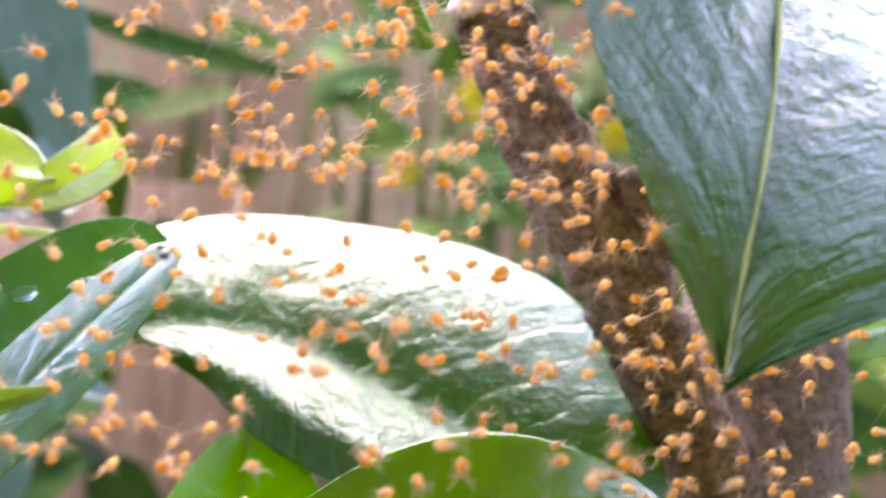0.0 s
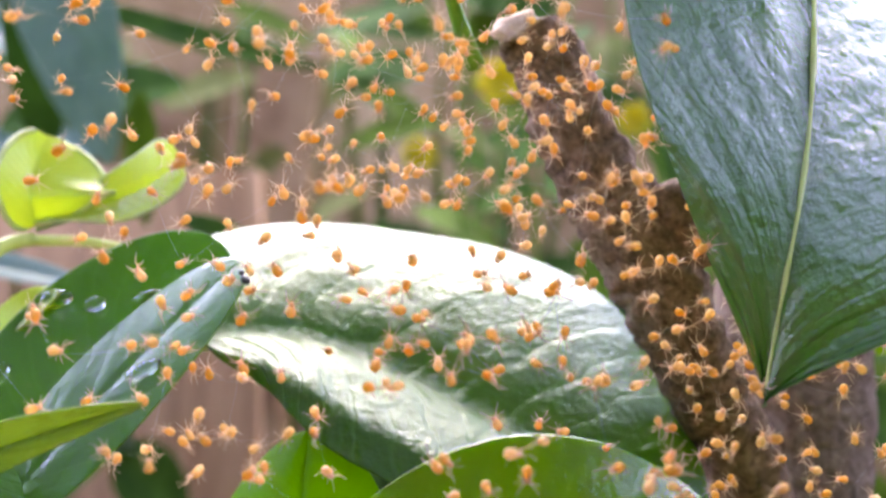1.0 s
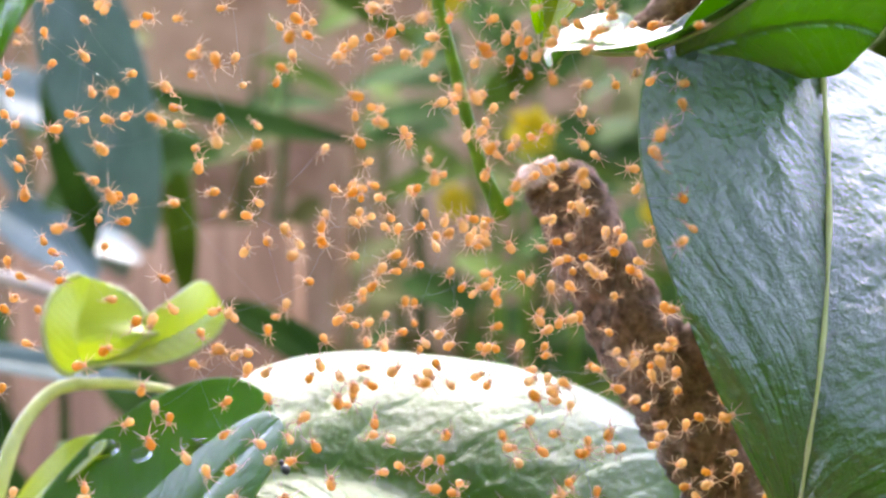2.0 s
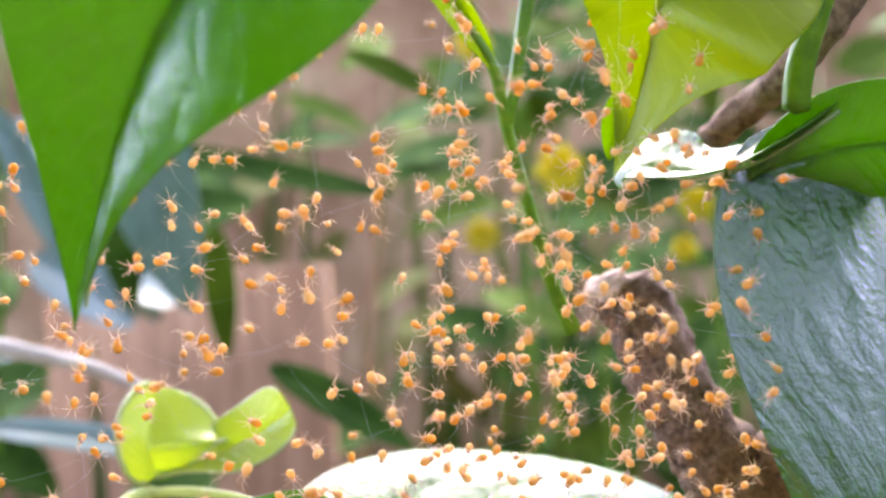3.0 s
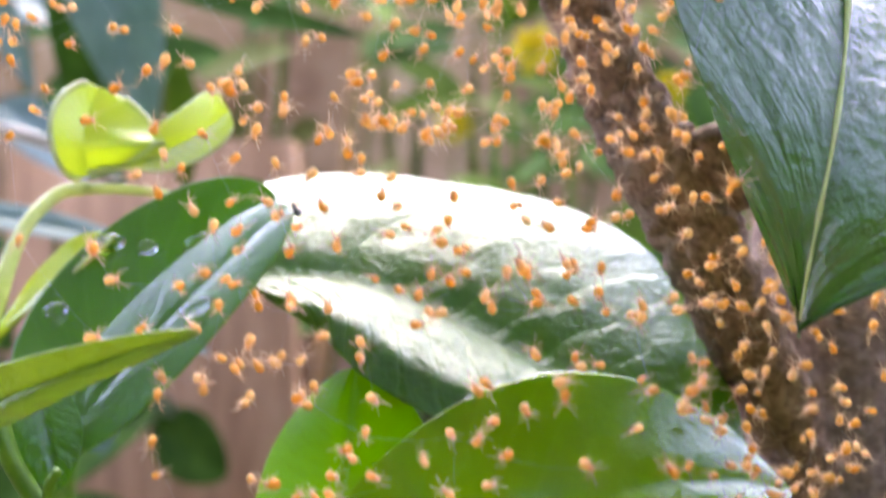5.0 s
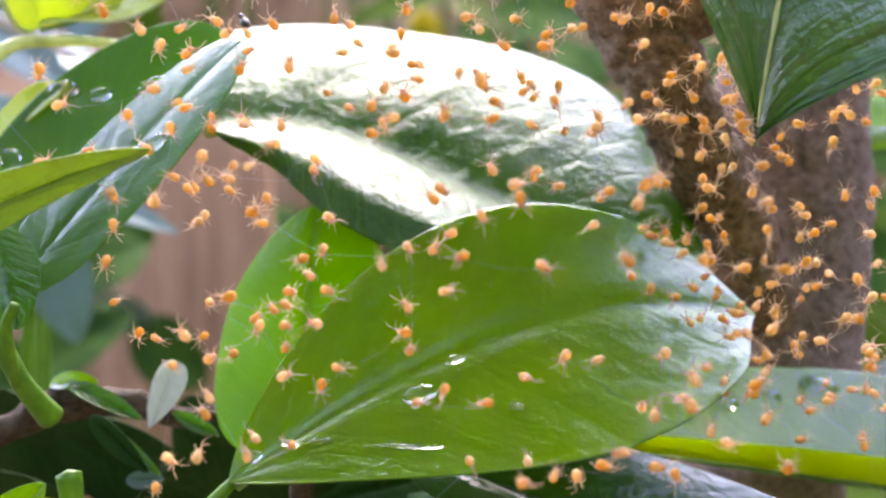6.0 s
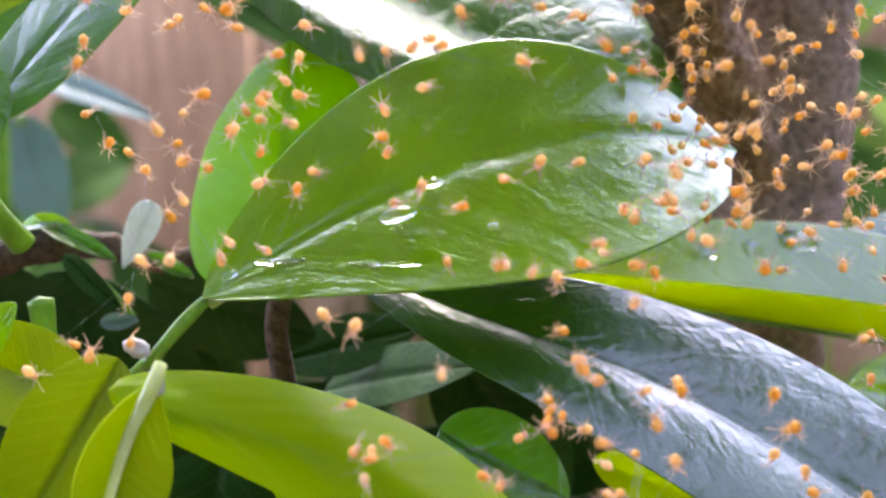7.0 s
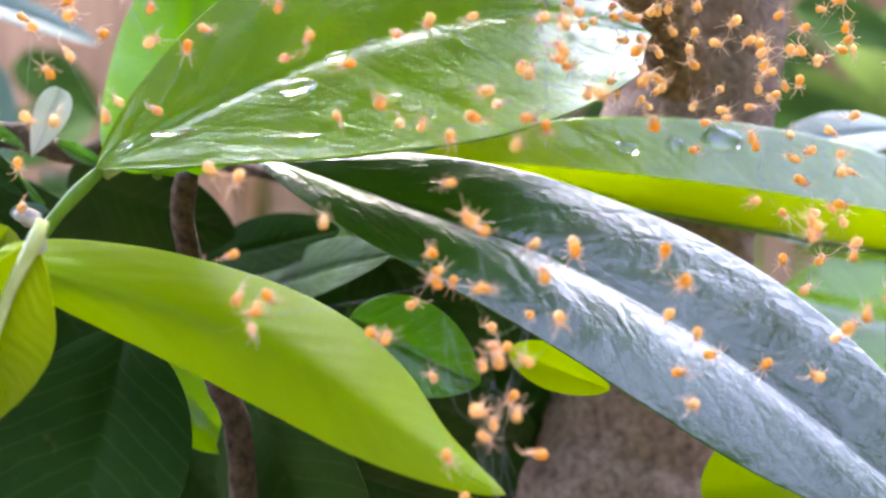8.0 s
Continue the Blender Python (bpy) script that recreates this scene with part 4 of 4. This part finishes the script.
water_drop((-0.0613, 0.2105, 0.9720), (-0.1190, -0.8684, 0.4813), (0.0042, 0.0022, 0.0030), 15)
water_drop((-0.0728, 0.2109, 0.9709), (-0.0499, -0.8295, 0.5562), (0.0022, 0.0015, 0.0018), 15)
water_drop((-0.0872, 0.2022, 0.9598), (0.0368, -0.7455, 0.6655), (0.0022, 0.0015, 0.0018), 25)
water_drop((-0.0860, 0.1954, 0.9518), (0.062, -0.708, 0.704), (0.0022, 0.0013, 0.0010), 25)
water_drop((-0.0555, 0.1880, 0.9627), (-0.438, -0.673, 0.597), (0.0038, 0.0017, 0.0013), 30)
water_drop((-0.0073, 0.1678, 0.9263), (-0.0216, -0.6196, 0.7846), (0.0030, 0.0017, 0.0007), 20)
water_drop((-0.0026, 0.1731, 0.9305), (0.0047, -0.6271, 0.7789), (0.0018, 0.0009, 0.0005), 20)
# thin films of water along the rib of the fresh leaf
water_drop((-0.0233, 0.1618, 0.9201), (0.03, -0.626, 0.779), (0.0046, 0.0006, 0.0004), 4)
water_drop((-0.0088, 0.1609, 0.9201), (-0.074, -0.602, 0.795), (0.0062, 0.0004, 0.0003), 2)
water_drop((0.0073, 0.1669, 0.9248), (0.025, -0.561, 0.828), (0.0014, 0.0009, 0.0005), 10)
water_drop((-0.0312, 0.1594, 0.9183), (0.067, -0.66, 0.748), (0.0014, 0.0007, 0.0005), 35)
water_drop((0.0021, 0.1781, 0.9328), (-0.063, -0.475, 0.878), (0.0010, 0.0005, 0.0004), 20)

beetle = thing("beetle", (-0.0277, 0.1491, 0.9815), "tiny black beetle hanging among the threads", "beetle")
part("shell", lump((-0.0277, 0.1491, 0.9815), (0.0007, 0.0010, 0.0006), (20, 30, 35), 8, 12, 0.1), BLACK, beetle)
part("head", lump((-0.0282, 0.1491, 0.9824), (0.0004, 0.0004, 0.0004), (0, 0, 0), 6, 8), BLACK, beetle)

# ---- spiderlings ----
def leg_mesh(side, lean, reach, knee, sag):
    """A thin jointed leg that leaves the head at its side."""
    hip = Vector((side * 0.00028, 0.0004 + 0.00012 * lean, 0))
    out = Vector((side * math.cos(lean * 0.62), math.sin(lean * 0.62), 0)) * reach
    pts = [hip, hip + out * 0.22 + Vector((0, 0, knee * 0.6)), hip + out * 0.5 + Vector((0, 0, knee)), hip + out * 0.8 + Vector((0, 0, knee * 0.3 - sag * 0.5)), hip + out + Vector((0, 0, -sag))]
    return tube(pts, (0.00009, 0.00007, 0.000055, 0.000042, 0.00003), 8, 5)


def spiderling(name, size, seed):
    """A newly hatched spider, nose towards +y: abdomen, head and eight legs."""
    rng = random.Random(seed)
    root = tagged(new(name), "newly hatched orange spiderling with pale legs on silk", "spider", "spiderlings on the web")
    root.empty_display_size = 0.001
    body = part("abdomen", lump((0, -0.00062, 0.0001), (0.00074, 0.00102, 0.00072), (0, 0, 0), 8, 12, 0, 1, 0.12), ABDOMEN, root)
    part("head", lump((0, 0.00038, 0), (0.00048, 0.00055, 0.0004), (0, 0, 0), 7, 10, 0, 1, 0.15), HEAD, root)
    for side in (-1, 1):
        for k in range(4):
            lean = (1.75, 0.75, -0.55, -1.7)[k] + rng.uniform(-0.35, 0.35)
            reach = (0.0022, 0.0018, 0.0015, 0.002)[k] * rng.uniform(0.75, 1.15)
            part("leg", leg_mesh(side, lean, reach, rng.uniform(0.0002, 0.0006), rng.uniform(-0.0003, 0.0006)), LEG, root)
    root.scale = (size,) * 3
    return root


from mathutils.bvhtree import BVHTree

solid_points, solid_faces = [], []
for points, faces in LEAF_MESHES:
    start = len(solid_points)
    solid_points += points
    solid_faces += [tuple(i + start for i in f) for f in faces]
SOLID = BVHTree.FromPolygons(solid_points, solid_faces)

# swarms: centre, spread, count
SWARMS = [
    ((-0.0373, 0.1656, 1.0307), (0.03, 0.02, 0.023), 290),
    ((0.0008, 0.1766, 1.0263), (0.016, 0.016, 0.022), 170),
    ((-0.0124, 0.1614, 0.9815), (0.022, 0.009, 0.0085), 95),
    ((0.0230, 0.1768, 0.9872), (0.012, 0.009, 0.019), 90),
    ((-0.0529, 0.1555, 0.9783), (0.012, 0.006, 0.011), 16),
    ((0.0477, 0.1883, 0.9505), (0.013, 0.010, 0.017), 105),
    ((0.0464, 0.1803, 0.9479), (0.010, 0.008, 0.017), 34),
    ((0.0689, 0.1746, 0.9143), (0.008, 0.006, 0.012), 26),
    ((0.0020, 0.1461, 0.9420), (0.024, 0.006, 0.012), 80),
    ((-0.0349, 0.1548, 0.9484), (0.010, 0.008, 0.009), 26),
    ((0.0117, 0.1326, 0.9110), (0.014, 0.006, 0.008), 28),
    ((0.0449, 0.1407, 0.9102), (0.019, 0.006, 0.012), 36),
    ((0.0238, 0.1290, 0.8882), (0.0035, 0.003, 0.007), 16),
    ((-0.0374, 0.1413, 0.9177), (0.008, 0.004, 0.005), 8),
    ((0.0599, 0.1870, 0.9285), (0.013, 0.008, 0.008), 34),
    ((0.0278, 0.1503, 1.0206), (0.009, 0.002, 0.014), 7),
]


def swarm_places(seed):
    rng, places = random.Random(seed), []
    for centre, spread, count in SWARMS:
        made = 0
        while made < count:
            p = Vector(centre) + Vector([rng.uniform(-1.7, 1.7) * s if n != 1 else rng.gauss(0, 0.8) * s for n, s in enumerate(spread)])
            near = SOLID.find_nearest(p)
            made += 1
            if near[3] < 0.0022:
                p = near[0] + (p - near[0]).normalized() * 0.0026
            if p.y < 0.115 or (p - Vector((0.015, -0.02, p.z))).length < 0.12:
                continue
            if all((p - q).length > 0.0016 for q in places):
                places.append(p)
    rng.shuffle(places)
    return places


def swarm_turn(rng):
    turn = pose(0, 0, 0, 90 + rng.gauss(0, 38), rng.gauss(0, 35), rng.gauss(0, 30))
    return turn @ pose(0, 0, 0, 0, 0, rng.uniform(0, 360))


def swarm():
    rng = random.Random(21)
    kinds = [spiderling("spiderling", s, k) for k, s in enumerate((0.84, 0.9, 0.74, 0.97, 0.82))]
    places = swarm_places(8)
    singles = []
    for n, p in enumerate(places[:300]):
        m = Matrix.Translation(p) @ swarm_turn(rng)
        if n < len(kinds):
            kinds[n].matrix_basis = m @ Matrix.Diagonal((*kinds[n].scale, 1))
            singles.append((kinds[n], m))
        else:
            singles.append((copy_thing(kinds[n % len(kinds)], m), m))
    verts, faces, slots = [], [], []
    for n, p in enumerate(places[300:]):
        kind = kinds[n % len(kinds)]
        m = np.array(Matrix.Translation(p) @ swarm_turn(rng) @ Matrix.Diagonal((*kind.scale, 1)))
        for piece in kind.children:
            start, data = len(verts), piece.data
            slot = 0 if piece.name.startswith("abdomen") else 1 if piece.name.startswith("head") else 2
            verts += [tuple(m[:3, :3] @ np.array(v.co) + m[:3, 3]) for v in data.vertices]
            faces += [tuple(i + start for i in f.vertices) for f in data.polygons]
            slots += [slot] * len(data.polygons)
    mesh = bpy.data.meshes.new("spiderling_swarm")
    mesh.from_pydata(verts, [], faces)
    for mat in (ABDOMEN, HEAD, LEG):
        mesh.materials.append(mat)
    mesh.polygons.foreach_set("material_index", slots)
    crowd = tagged(part("spiderling_swarm", mesh, None), "crowd of newly hatched orange spiderlings on silk", "spiders", kind="stuff")
    return singles, crowd, places


def web(places):
    """Fine silk lines from spider to spider."""
    rng, verts, faces = random.Random(4), [], []
    for p in places[::3]:
        others = sorted(places, key=lambda q: (q - p).length)[2:14]
        q = rng.choice(others)
        if (q - p).length < 0.03:
            sag = Vector((0, 0, -0.0006))
            line = tube([p, p.lerp(q, 0.5) + sag, q], (0.000011,) * 3, 6, 3)
            start = len(verts)
            verts += [tuple(v.co) for v in line.vertices]
            faces += [tuple(i + start for i in f.vertices) for f in line.polygons]
            bpy.data.meshes.remove(line)
    mesh = bpy.data.meshes.new("spider_web")
    mesh.from_pydata(verts, [], faces)
    tagged(part("spider_web", mesh, SILK), "fine loose silk threads of a nursery web", "web", kind="stuff")


def hanging_silk(ends, count, spread, seed):
    """A loose strand of several thicker silk lines."""
    rng = random.Random(seed)
    root = thing("silk_strand", ends[0], "pale hanging strand of silk that carries spiderlings", "silk")
    for n in range(count):
        line = [Vector(e) + Vector([rng.gauss(0, spread) for _ in range(3)]) for e in ends]
        part("thread", tube(line, [0.000014] * len(line), 20, 5), SILK, root)


SPIDERS, CROWD, PLACES = swarm()
hanging_silk([(0.0279, 0.1351, 0.9009), (0.0261, 0.1313, 0.8933), (0.0235, 0.1287, 0.8869), (0.0261, 0.1273, 0.8788)], 3, 0.0009, 3)
hanging_silk([(0.0187, 0.1323, 0.9014), (0.0210, 0.1297, 0.8929), (0.0239, 0.1285, 0.8855), (0.0251, 0.1272, 0.8788)], 2, 0.0008, 5)
web(PLACES)


# ---- movement ----
def motions():
    """The spiderlings creep and sway on their threads."""
    rng = random.Random(77)
    for ob, m in SPIDERS:
        rows, shift, spin = [], Vector((0, 0, 0)), 0.0
        creep = Vector((rng.gauss(0, 0.0006), rng.gauss(0, 0.0002), rng.gauss(0.0002, 0.0006)))
        for k in range(6):
            rows.append((1.6 * k, Matrix.Translation(shift) @ m @ pose(0, 0, 0, 0, 0, spin)))
            shift = shift + creep * rng.uniform(0.2, 1.2) + Vector((rng.gauss(0, 0.0003), 0, rng.gauss(0, 0.0003)))
            spin += rng.gauss(0, 14)
        walk(ob, rows)
    still = CROWD.matrix_world.copy()
    walk(CROWD, [(0.0, still), (2.7, Matrix.Translation((0.0003, 0, 0.0004)) @ still), (5.3, Matrix.Translation((-0.0003, 0, 0.0002)) @ still), (8.0, Matrix.Translation((0.0002, 0, 0.0006)) @ still)])


motions()
